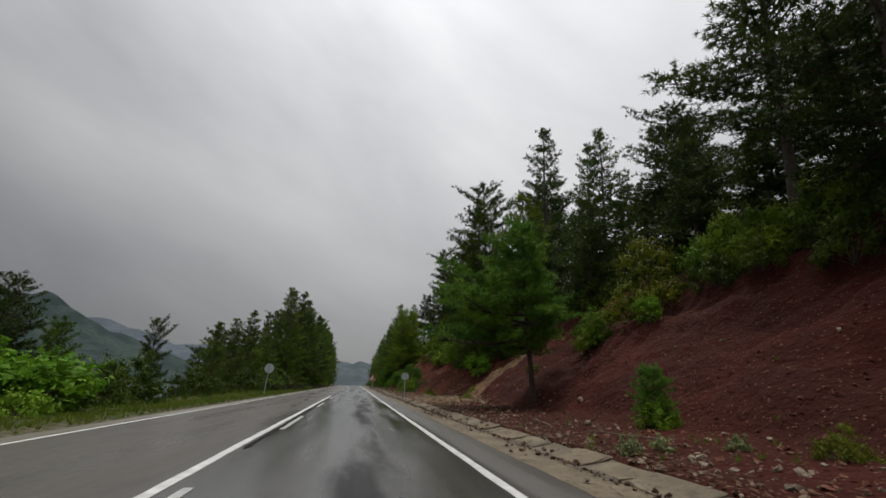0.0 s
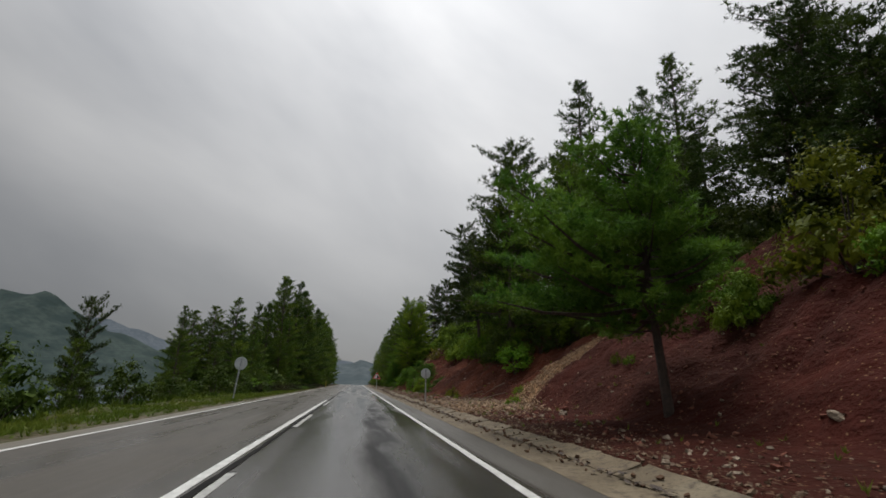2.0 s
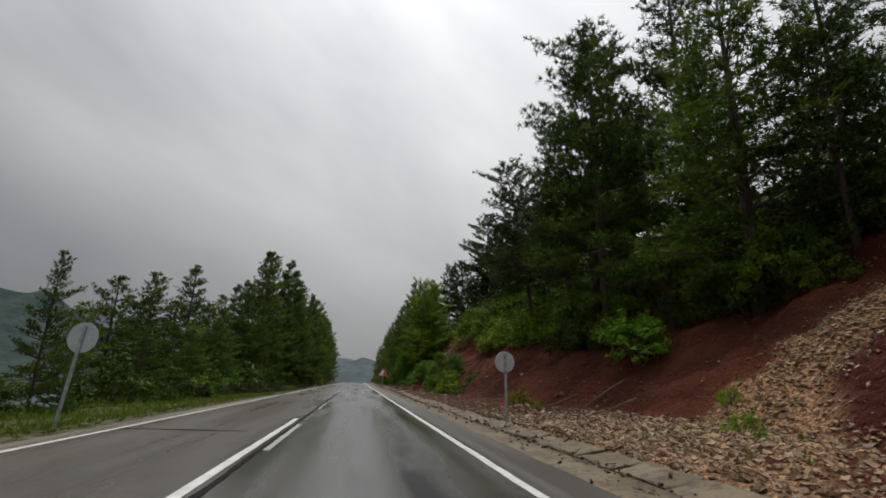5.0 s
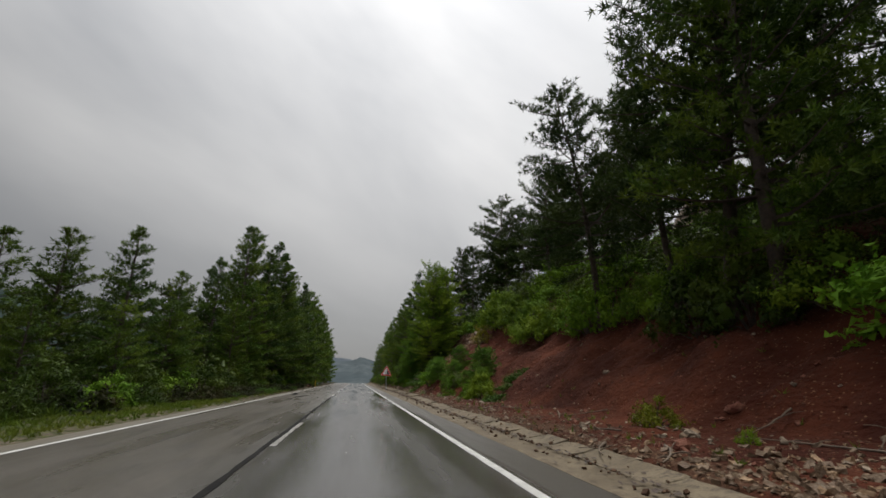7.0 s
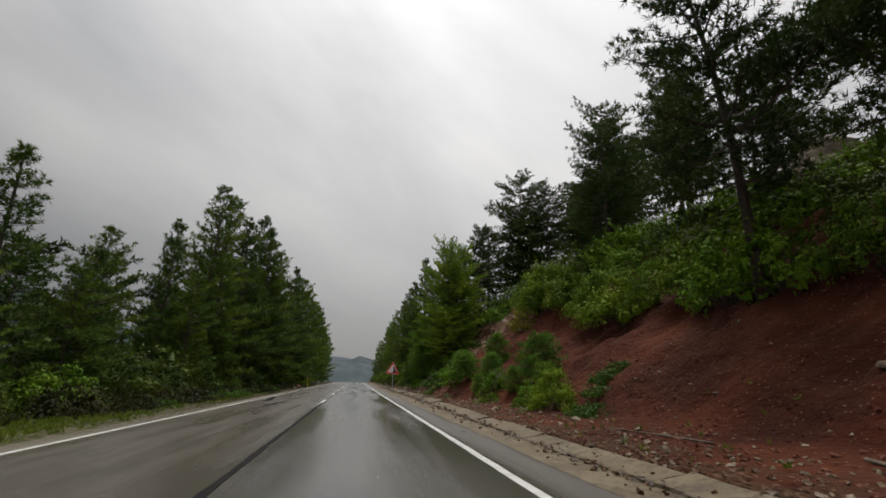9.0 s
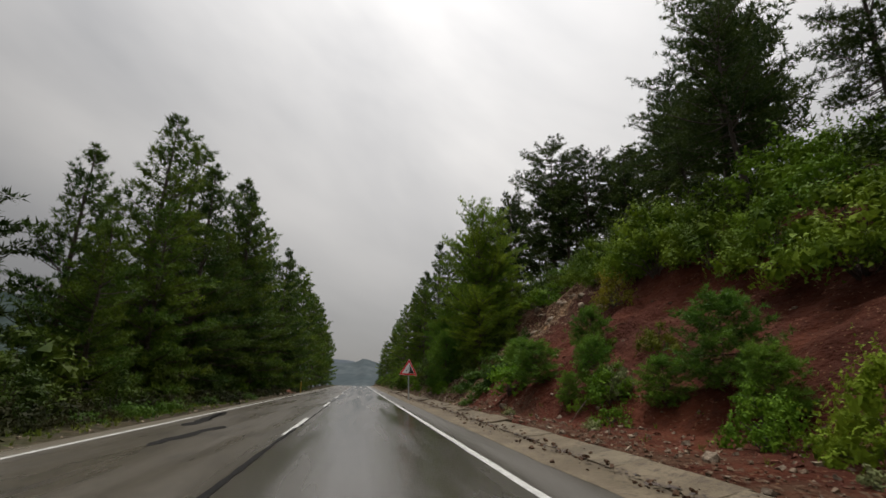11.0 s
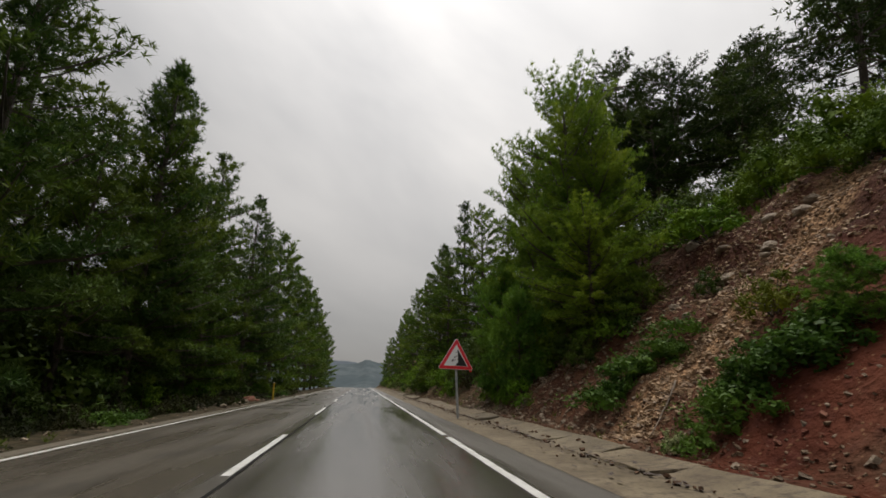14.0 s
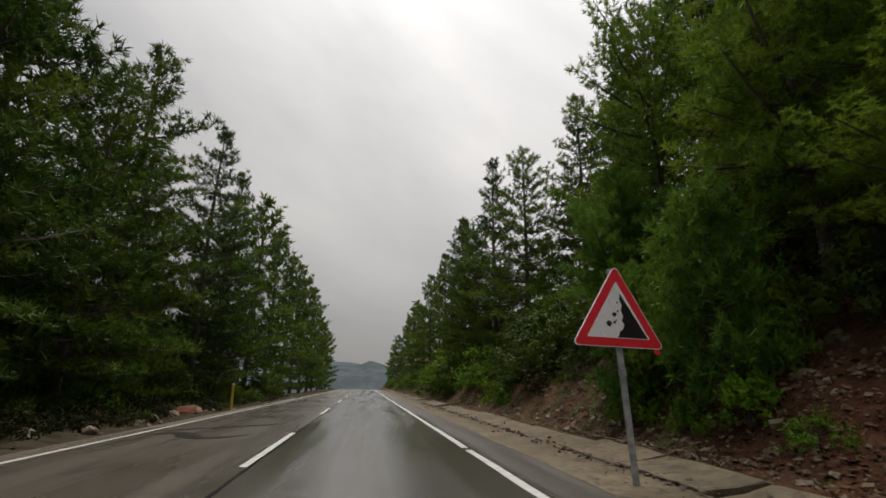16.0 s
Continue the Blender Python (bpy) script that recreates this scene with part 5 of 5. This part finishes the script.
ROCK_SPOTS = [(13.2, 17.2, 0.35), (6.2, 40.5, 0.4), (7.2, 41.6, 0.3), (9.4, 43.0, 0.45), (8.3, 45.2, 0.3), (6.6, 36.4, 0.3), (7.8, 24.6, 0.4), (8.6, 26.2, 0.3), (11.2, 72.8, 0.45), (12.1, 76.6, 0.6), (12.5, 77.3, 0.5), (9.8, 81.7, 0.4), (10.3, 81.9, 0.35), (11.2, 81.3, 0.55), (10.8, 81.2, 0.4), (12.0, 80.5, 0.55), (12.6, 79.8, 0.5), (12.9, 81.2, 0.55),
              (12.2, 82.4, 0.45), (13.4, 80.2, 0.5), (11.8, 80.4, 0.35), (9.3, 80.6, 0.35), (12.9, 84.6, 0.6), (13.6, 86.0, 0.5), (-5.2, 100.2, 0.6), (-5.6, 99.4, 0.5), (-5.0, 97.6, 0.4), (-5.2, 93.2, 0.35), (-6.2, 91.2, 0.5), (-4.55, 91.7, 0.28), (-4.95, 95.9, 0.34), (-5.1, 90.6, 0.42), (-6.6, 109.4, 0.5), (-4.8, 94.5, 0.2),
              (6.0, 60.2, 0.3), (6.8, 55.4, 0.3), (10.3, 50.2, 0.35), (5.9, 68.4, 0.3), (6.4, 71.6, 0.35), (9.2, 16.5, 0.3), (7.3, 12.2, 0.25), (15.6, 62.0, 1.2), (16.4, 61.0, 1.0), (29.4, 67.2, 2.6), (30.6, 68.4, 3.2), (31.8, 69.8, 2.4), (8.3, 86.4, 0.35), (7.2, 87.6, 0.28), (6.6, 85.6, 0.22), (7.8, 83.6, 0.3)]
for x, y, s in ROCK_SPOTS:
    me, lab = ROCKS[rnd.randrange(3 if y > 74 else 5)]
    ob = tagged(new("rock", me), lab, "rock", "loose rocks")
    ob.matrix_basis = pose(x, y, land(x, y) + 0.08 * s, rnd.uniform(-25, 25), rnd.uniform(-25, 25), rnd.uniform(0, 360)) @ Matrix.Diagonal((s, s * rnd.uniform(0.8, 1.2), s * rnd.uniform(0.8, 1.3), 1))


# a heap of dug red earth on the other verge
heap = tagged(new("earth_heap", rock_mesh(23, RED_STONE)), "low heap of red earth and stones beside the road", "earth heap")
heap.matrix_basis = pose(-5.1, 99.0, land(-5.1, 99.0) + 0.02, 4, -3, 70) @ Matrix.Diagonal((1.7, 1.0, 0.85, 1))


# pale ledges that stand out of the wooded hillside
for x, y, turn, size in ((21.8, 50.0, 20, (4.2, 3.0, 7.0)), (25.4, 62.9, -30, (4.5, 3.2, 6.0))):
    ob = tagged(new("rock_outcrop", rock_mesh(int(x), STONE)), "pale weathered rock ledge standing out of the hillside scrub", "rock", "rock ledges")
    ob.matrix_basis = pose(x, y, land(x, y) + 1.0, 6, -14, turn) @ Matrix.Diagonal(size + (1,))


def rubble(name, label, mat, n, seed, spot, lo, hi, base_at=land):
    """Many small stones, each an uneven block."""
    rng = np.random.default_rng(seed)
    base = np.array([(-1, -1, -1), (1, -1, -1), (1, 1, -1), (-1, 1, -1), (-1, -1, 1), (1, -1, 1), (1, 1, 1), (-1, 1, 1)], float) * 0.5
    quads = [(0, 3, 2, 1), (4, 5, 6, 7), (0, 1, 5, 4), (1, 2, 6, 5), (2, 3, 7, 6), (3, 0, 4, 7)]
    vs, fs = [], []
    for i in range(n):
        x, y = spot(rng)
        s = lo + (hi - lo) * rng.random() ** 2.5
        c = base * (1 + rng.uniform(-0.45, 0.45, size=(8, 3))) * np.array([s, s * 0.7, s * 0.5])
        m = np.array(Euler(rng.uniform(-0.7, 0.7, 3)).to_matrix()) @ np.array(Euler((0, 0, rng.uniform(0, 6.28))).to_matrix())
        c = c @ m.T + np.array([x, y, base_at(x, y) + 0.12 * s])
        o = len(vs)
        vs += c.tolist()
        fs += [tuple(k + o for k in q) for q in quads]
    return tagged(new(name, mesh_of(name, vs, fs, mat)), label, "stones", kind="stuff")


def on_toe(rng):
    y = rng.uniform(2, 118)
    return slab_inner(y) + slab_width(y) + 0.05 + abs(rng.normal()) * 1.1, y


def on_scree(rng):
    if rng.random() < 0.5:
        x = 5.3 + 8.2 * rng.random() ** 1.2
        return x, 32.3 - 0.3 * max(0.0, 9.5 - x) + rng.normal() * (0.5 + 0.6 * max(0, 10.0 - x))
    x = 6.0 + 8 * rng.random()
    return x, 78.9 + 0.1 * (x - 10) + 0.45 * max(0.0, x - 9.0) + rng.normal() * (0.35 + 0.09 * (x - 6) + 0.3 * max(0.0, x - 9.0))


def on_bank(rng):
    return 6 + 9 * rng.random() ** 1.5, rng.uniform(0, 78)


def gutter_spot(rng):
    y = rng.uniform(2, 110)
    clump = 0.5 + 0.5 * noise.noise((0.0, y * 0.8, 5.0))
    return slab_inner(y) - 0.05 + rng.normal() * (0.06 if rng.random() < clump else 0.22), y


def gutter_floor(x, y):
    s = slab_inner(y)
    return crest(y) + (0.02 if x < s else 0.03 + 0.09 * min(1.0, (x - s) / slab_width(y)))


rubble("gutter_debris", "dark wet clods, cones and bark caught along the gutter", LITTER, 1700, 31, gutter_spot, 0.015, 0.085, gutter_floor)
rubble("toe_rubble", "small brown and pale stones fallen along the foot of the bank", RUBBLE, 5400, 1, on_toe, 0.015, 0.085)
scree = rubble("scree", "chutes of tan broken stone running down the bank", SCREE, 9000, 2, on_scree, 0.02, 0.11)
rubble("red_stones", "reddish stones strewn over the red earth", RED_STONE, 3000, 3, on_bank, 0.015, 0.12)
rubble("bank_stones", "small pale stones scattered down the bank", STONE, 900, 26, lambda r: (6.2 + 6 * r.random() ** 1.6, r.uniform(2, 100)), 0.02, 0.13)
rubble("verge_stones", "small stones and clods along the verge under the pines", STONE, 420, 36, lambda r: (-4.25 - 2.2 * r.random() ** 1.6, r.uniform(58, 122)), 0.02, 0.12)
rubble("fan_stones", "tan stones spread at the foot of the scree chute", SCREE, 3600, 46, lambda r: (5.2 + 3.9 * r.random() ** 1.2, 32.6 + 2.9 * r.normal()), 0.02, 0.13)
rubble("fan_rubble", "dark and grey broken stones among the tan ones", RUBBLE, 3000, 47, lambda r: (5.2 + 3.6 * r.random() ** 1.2, 34.6 + 2.6 * r.normal()), 0.02, 0.15)
rubble("hollow_stones", "brown and grey stones under the pines beside the chute", RUBBLE, 3200, 56, lambda r: (5.9 + 6.5 * r.random() ** 1.3, 85.5 + 4.0 * r.normal()), 0.02, 0.12)
rubble("hollow_pale_stones", "pale stones lying in the litter under the pines", STONE, 700, 57, lambda r: (5.8 + 4.0 * r.random() ** 1.4, 88.0 + 4.5 * r.normal()), 0.03, 0.16)
rubble("slope_stones", "tan and brown broken stones spread over the upper slope", SCREE, 3000, 58, lambda r: (9.5 + 6.0 * r.random(), 80.6 + 2.0 * r.normal()), 0.02, 0.12)
rubble("pale_stones", "few pale stones on the foot of the bank", STONE, 700, 6, on_toe, 0.03, 0.13)


# the larger broken stones of the two chutes
def chip_mesh(seed):
    rnd2 = random.Random(seed)
    bm = bmesh.new()
    bmesh.ops.create_icosphere(bm, subdivisions=1, radius=0.5)
    for v in bm.verts:
        v.co = Vector((v.co.x, v.co.y * 0.75, v.co.z * 0.55)) * rnd2.uniform(0.72, 1.15)
    me = bpy.data.meshes.new("stone")
    bm.to_mesh(me)
    bm.free()
    me.materials.append(SCREE)
    return me


CHIPS = [chip_mesh(40 + i) for i in range(8)]
stone_rng = np.random.default_rng(44)
for i in range(240):
    x, y = on_scree(stone_rng)
    s = 0.09 + 0.16 * stone_rng.random() ** 2
    ob = new("stone", CHIPS[i % 8])
    ob.parent = scree
    ob.matrix_basis = pose(x, y, land(x, y) + 0.12 * s, stone_rng.uniform(-40, 40), stone_rng.uniform(-40, 40), stone_rng.uniform(0, 360)) @ Matrix.Scale(s, 4)


# ---- grass and litter ----
def grass_stuff(name, label, mat, n, seed, spot, length, width):
    rng = np.random.default_rng(seed)
    c = np.array([(*p, land(*p)) for p in (spot(rng) for _ in range(n))])
    return tagged(new(name, tri_mesh(name, tufts(c, np.tile((0.0, 0.0, 1.1), (n, 1)), 9, length, width, rng, 0.55), mat)), label, "grass", kind="stuff")


grass_stuff("verge_grass", "low wet grass along the road verge", GRASS, 5200, 4, lambda r: (-4.35 - 3.2 * r.random() ** 1.4, r.uniform(0, 58) if r.random() < 0.9 else r.uniform(50, 80)), 0.13, 0.022)
grass_stuff("bank_grass", "sparse tufts of grass on the bank", GRASS, 260, 5, lambda r: (5.2 + abs(r.normal()) * 3.5, r.uniform(2, 100)), 0.15, 0.022)
grass_stuff("undergrowth", "low green undergrowth above the bank", LEAF_DARK, 6200, 6, lambda r: (15.5 + 12 * r.random(), r.uniform(4, 95)) if r.random() < 0.8 else (8.0 + 14 * r.random(), r.uniform(88, 135)), 0.3, 0.06)
grass_stuff("hillside_herbs", "fresh green herbs and shrubs over the hillside", LEAF, 2600, 16, lambda r: (14.0 + 22 * r.random(), r.uniform(46, 100)), 0.42, 0.09)
grass_stuff("slope_undergrowth", "tangled green undergrowth on the falling slope", LEAF_DARK, 4200, 7, lambda r: (-6.4 - 12 * r.random() ** 1.3, r.uniform(4, 130)), 0.3, 0.06)


def litter(name, label, mat, n, seed, spot, lo, hi):
    """Flat scraps of bark and leaves lying about."""
    rng = np.random.default_rng(seed)
    out = []
    for i in range(n):
        x, y, z = spot(rng)
        a, l, w = rng.uniform(-0.6, 0.6) + 1.57, lo + (hi - lo) * rng.random() ** 2, 0.3
        d, s = np.array([math.cos(a), math.sin(a), rng.uniform(-0.15, 0.25)]) * l, np.array([-math.sin(a), math.cos(a), rng.uniform(-0.3, 0.3)]) * l * w
        c = np.array([x, y, z])
        out += [c - d * 0.5, c + s, c + d * 0.5, c - s * rng.uniform(0.4, 1)]
    return tagged(new(name, tri_mesh(name, np.array(out), mat, 4)), label, "litter", kind="stuff")


def in_gutter(rng):
    y = rng.uniform(2, 110)
    return slab_inner(y) - 0.04 + rng.normal() * (0.05 if rng.random() < 0.6 else 0.3), y, crest(y) + 0.035 + 0.03 * rng.random()


def over_lip(rng):
    y = rng.uniform(2, 110)
    x = slab_inner(y) + slab_width(y) + 0.02 + abs(rng.normal()) * 0.55
    return x, y, max(land(x, y), 0.1) + 0.03 + 0.03 * rng.random()


litter("gutter_litter", "dark wet bark and leaf scraps along the gutter joint", BARK, 3000, 12, in_gutter, 0.03, 0.16)
litter("slope_litter", "dark needle and bark scraps over the bank", LITTER, 7000, 23, lambda r: (lambda q: (q[0], q[1], land(*q) + 0.02))((6.2 + 7.5 * r.random() ** 1.2, r.uniform(2, 100))), 0.03, 0.15)
litter("hollow_litter", "reddish brown leaf litter under the pines", LITTER, 3000, 27, lambda r: (lambda q: (q[0], q[1], land(*q) + 0.02))((6.0 + 7.0 * r.random(), 85.5 + 3.5 * r.normal())), 0.04, 0.16)
litter("bank_litter", "brown leaf scraps and bark heaped along the foot of the bank", LITTER, 9000, 13, over_lip, 0.03, 0.13)


def twig(x0, y0, x1, y1, r, seed):
    rnd2 = random.Random(seed)
    sag, pts = rnd2.uniform(-0.12, 0.12), []
    for i in range(8):
        t = i / 7
        x, y = x0 + (x1 - x0) * t + sag * math.sin(3.1 * t), y0 + (y1 - y0) * t + rnd2.uniform(-0.02, 0.02)
        pts.append([x, y, max(land(x, y), 0.1) + r])
    # lies on the highest spots of the ground
    a, b = pts[0][2], pts[-1][2]
    lift = max(max(0.0, p[2] - (a + (b - a) * i / 7)) for i, p in enumerate(pts))
    for i, p in enumerate(pts):
        p[2] = a + (b - a) * i / 7 + lift * 0.8
    wood_parts = [tube(pts, [r * (1 - 0.09 * i) * rnd2.uniform(0.85, 1.1) for i in range(8)], 6)]
    for k in (2, 4, 5):
        p, side = Vector(pts[k]), rnd2.choice((-1, 1))
        q = p + Vector((side * rnd2.uniform(0.15, 0.4), rnd2.uniform(-0.3, 0.3), rnd2.uniform(0.0, 0.12)))
        wood_parts.append(tube([p, (p + q) / 2 + Vector((0, 0, 0.02)), q], [r * 0.4, r * 0.3, r * 0.15], 5))
    vs, fs = joined(wood_parts)
    tagged(new("fallen_branch", mesh_of("fallen_branch", vs, fs, PALE_BARK, True)), "bare dry branch fallen on the foot of the bank", "branch", "fallen branches")


for i, a in enumerate([(6.4, 13.6, 6.0, 11.4, 0.025), (5.4, 41.4, 4.6, 40.0, 0.025), (6.0, 40.6, 5.0, 39.2, 0.03), (7.4, 42.6, 7.9, 43.9, 0.02), (6.6, 43.0, 6.1, 44.3, 0.02), (7.6, 48.6, 6.6, 46.2, 0.03), (8.4, 38.4, 8.0, 41.4, 0.025),
                       (5.4, 72.6, 4.6, 71.4, 0.025), (5.8, 73.4, 4.9, 72.6, 0.025), (6.2, 52.0, 5.4, 50.6, 0.03), (7.0, 50.6, 6.6, 53.6, 0.025), (5.9, 88.2, 5.7, 90.6, 0.03), (6.9, 8.2, 6.5, 10.6, 0.02), (10.2, 38.6, 8.4, 37.6, 0.03), (10.6, 40.0, 8.6, 39.4, 0.025), (9.6, 41.8, 7.9, 41.2, 0.025), (9.0, 36.6, 7.2, 36.0, 0.03), (8.8, 47.6, 7.0, 46.9, 0.02), (8.2, 66.8, 6.6, 66.2, 0.02), (7.4, 78.6, 6.2, 77.8, 0.025)]):
    twig(*a, i)


# ---- signs ----
def post_bm(height, width=0.06):
    """A folded U-channel post."""
    bm = bmesh.new()
    w, d, t = width / 2, 0.035, 0.006
    prof = [(-w, d), (-w, 0), (w, 0), (w, d), (w - t, d), (w - t, t), (-w + t, t), (-w + t, d)]
    lo = [bm.verts.new((x, y, -0.3)) for x, y in prof]
    hi = [bm.verts.new((x, y, height)) for x, y in prof]
    for i in range(8):
        bm.faces.new((lo[i], lo[(i + 1) % 8], hi[(i + 1) % 8], hi[i]))
    bm.faces.new(hi)
    bm.faces.new(lo[::-1])
    return bm


def disc_bm(r, depth, y, sides=40):
    bm = bmesh.new()
    bmesh.ops.create_cone(bm, cap_ends=True, segments=sides, radius1=r, radius2=r, depth=depth)
    bmesh.ops.bevel(bm, geom=[e for e in bm.edges if e.is_boundary or len(e.link_faces) == 2 and abs(e.verts[0].co.z - e.verts[1].co.z) < 1e-6], offset=depth * 0.3, segments=2, affect="EDGES")
    bmesh.ops.rotate(bm, matrix=Matrix.Rotation(math.pi / 2, 3, "X"), verts=bm.verts)
    bmesh.ops.translate(bm, vec=(0, y, 0), verts=bm.verts)
    return bm


def round_sign(x, y, centre, r, lean, turn, label):
    s = thing("round_road_sign", label, "road sign", pose(x, y, 0.03, 0, lean, turn), "round road signs")
    part("post", post_bm(centre + r * 0.8), STEEL, s)
    d = part("sign_plate", disc_bm(r, 0.016, 0.05), SIGN_BACK, s, "plain grey back of a round sign plate")
    d.location.z = centre
    for k in (-1, 1):
        c = part("clamp", box_bm(0.12, 0.012, 0.03, 0.003, (0, -0.008, centre + 0.16 * k)), STEEL, s)
    return s


round_sign(4.85, 35.65, 1.56, 0.27, -1.0, 6, "round road sign seen from its grey back on a steel post")
round_sign(-4.62, 34.45, 1.70, 0.31, 4.5, -8, "round road sign seen from its pale back on a leaning post")


def prism(points, y0, y1):
    """A flat plate from points of x, z, between two depths."""
    bm = bmesh.new()
    a = [bm.verts.new((x, y0, z)) for x, z in points]
    b = [bm.verts.new((x, y1, z)) for x, z in points]
    n = len(points)
    for i in range(n):
        bm.faces.new((a[i], a[(i + 1) % n], b[(i + 1) % n], b[i]))
    bm.faces.new(a[::-1])
    bm.faces.new(b)
    bmesh.ops.recalc_face_normals(bm, faces=bm.faces)
    return bm


def rounded_triangle(side, r, steps=5):
    """Corner arcs of an upright equilateral triangle round its centre."""
    h = side * math.sqrt(3) / 2
    corners = [(-side / 2, -h / 3, 210), (side / 2, -h / 3, 330), (0, 2 * h / 3, 90)]
    pts = []
    for x, z, ang in corners:
        l = math.hypot(x, z)
        cx, cz = x * (1 - 2 * r / l), z * (1 - 2 * r / l)
        for i in range(steps):
            t = math.radians(ang - 60 + 120 * i / (steps - 1))
            pts.append((cx + r * math.cos(t), cz + r * math.sin(t)))
    return pts


def warning_sign():
    s = thing("warning_sign", "red-bordered triangular falling rocks warning sign on a leaning steel post", "road sign", pose(4.25, 85.47, 0.03, 0, -2.6, 0))
    c = 1.86
    part("post", post_bm(2.5, 0.07), STEEL, s)
    part("sleeve", box_bm(0.085, 0.05, 0.1, 0.008, (0, 0.015, 1.22)), STEEL, s)
    plate = part("sign_plate", prism(rounded_triangle(1.20, 0.045), -0.012, -0.028), SIGN_WHITE, s, "white-edged triangular sign plate")
    rim = part("border", prism(rounded_triangle(1.165, 0.04), -0.028, -0.033), SIGN_RED, plate, "red border with scraped corners")
    face = part("face", prism(rounded_triangle(0.82, 0.012), -0.033, -0.0365), SIGN_WHITE, plate, "white face of the sign")
    side = 0.79
    h = side * math.sqrt(3) / 2
    rock = [(-0.02, -h / 3), (side / 2 - 0.012, -h / 3), (0.045, 0.315), (0.035, 0.24), (0.065, 0.17), (0.045, 0.11), (0.075, 0.03), (0.05, -0.02), (0.085, -0.07), (0.06, -0.13), (0.01, -0.165), (0.015, -0.2)]
    part("cliff_symbol", prism(rock, -0.0365, -0.0395), SIGN_BLACK, plate, "black cliff shape")
    for x, z, r in ((-0.04, 0.05, 0.028), (-0.115, -0.065, 0.036), (-0.045, -0.045, 0.017), (0.005, 0.09, 0.014), (0.0, 0.2, 0.012), (-0.02, -0.02, 0.01)):
        pts = [(x + r * math.cos(a) * (1 + 0.15 * math.sin(3 * a)), z + r * math.sin(a)) for a in [2 * math.pi * k / 9 for k in range(9)]]
        part("falling_stone_symbol", prism(pts, -0.0365, -0.0395), SIGN_BLACK, plate)
    for ob in (plate,):
        ob.location.z = c
        ob.rotation_euler = (0, radians(4.2), 0)
    part("torn_corner", prism([(0.44, -0.02), (0.50, -0.035), (0.52, -0.07), (0.47, -0.09), (0.43, -0.06)], -0.02, -0.026), SIGN_RED, s, "bent red scrap at the corner").location.z = c - 0.36
    return s


warning_sign()


def marker_post(x, y, h, mat, label):
    s = thing("marker_post", label, "marker post", pose(x, y, 0.0, 1, -1, 4))
    bm = bmesh.new()
    bmesh.ops.create_cone(bm, cap_ends=True, segments=14, radius1=0.055, radius2=0.05, depth=h + 0.2)
    bmesh.ops.bevel(bm, geom=[e for e in bm.edges if abs(e.verts[0].co.z - e.verts[1].co.z) < 1e-6], offset=0.012, segments=2, affect="EDGES")
    bmesh.ops.translate(bm, vec=(0, 0, h / 2 - 0.1), verts=bm.verts)
    part("tube", bm, mat, s)
    part("cap", disc_bm(0.056, 0.04, 0.0, 14), SIGN_WHITE, s, "pale worn top").matrix_basis = pose(0, 0, h - 0.02, 90)


marker_post(-4.3, 101.8, 1.0, YELLOW, "yellow plastic marker post on the road verge")


# ---- distance ----
def ridge(name, label, pts, y, depth, mat, seed):
    """A far hill: its skyline through x, z points at the distance y."""
    rows = []
    xs = np.linspace(pts[0][0], pts[-1][0], 160)
    zs = np.interp(xs, [p[0] for p in pts], [p[1] for p in pts])
    rough = np.array([noise.fractal((x * 0.006, seed, 0), 1.0, 2.0, 6) for x in xs])
    for k in range(9):
        t = k / 8
        rows.append([(x, y - depth * (1 - t), -60 + (z + 60 + (r * 0.05 * abs(y) * 0.35) * t + 14 * noise.fractal((x * 0.01, t * 3, seed), 1, 2, 4) * (t > 0) * (t < 1)) * t) for x, z, r in zip(xs, zs, rough)])
    return tagged(new(name, sheet(name, rows, mat)), label, "hills", kind="structure")


def far_wood(name, a, b2):
    m, nt, b = material(name, 0.9, 0, 0.1)
    c = mix_colour(nt, noise_fac(nt, 0.02, 0.4, 0.6), a, b2)
    c = mix_colour(nt, calc(nt, "MULTIPLY", noise_fac(nt, 0.07, 0.4, 0.65), 0.5), c, tuple(0.7 * v for v in a))
    nt.links.new(c, b.inputs["Base Color"])
    return m


# distance haze is put into these hill colours: bluish, palest on HILL_FAR
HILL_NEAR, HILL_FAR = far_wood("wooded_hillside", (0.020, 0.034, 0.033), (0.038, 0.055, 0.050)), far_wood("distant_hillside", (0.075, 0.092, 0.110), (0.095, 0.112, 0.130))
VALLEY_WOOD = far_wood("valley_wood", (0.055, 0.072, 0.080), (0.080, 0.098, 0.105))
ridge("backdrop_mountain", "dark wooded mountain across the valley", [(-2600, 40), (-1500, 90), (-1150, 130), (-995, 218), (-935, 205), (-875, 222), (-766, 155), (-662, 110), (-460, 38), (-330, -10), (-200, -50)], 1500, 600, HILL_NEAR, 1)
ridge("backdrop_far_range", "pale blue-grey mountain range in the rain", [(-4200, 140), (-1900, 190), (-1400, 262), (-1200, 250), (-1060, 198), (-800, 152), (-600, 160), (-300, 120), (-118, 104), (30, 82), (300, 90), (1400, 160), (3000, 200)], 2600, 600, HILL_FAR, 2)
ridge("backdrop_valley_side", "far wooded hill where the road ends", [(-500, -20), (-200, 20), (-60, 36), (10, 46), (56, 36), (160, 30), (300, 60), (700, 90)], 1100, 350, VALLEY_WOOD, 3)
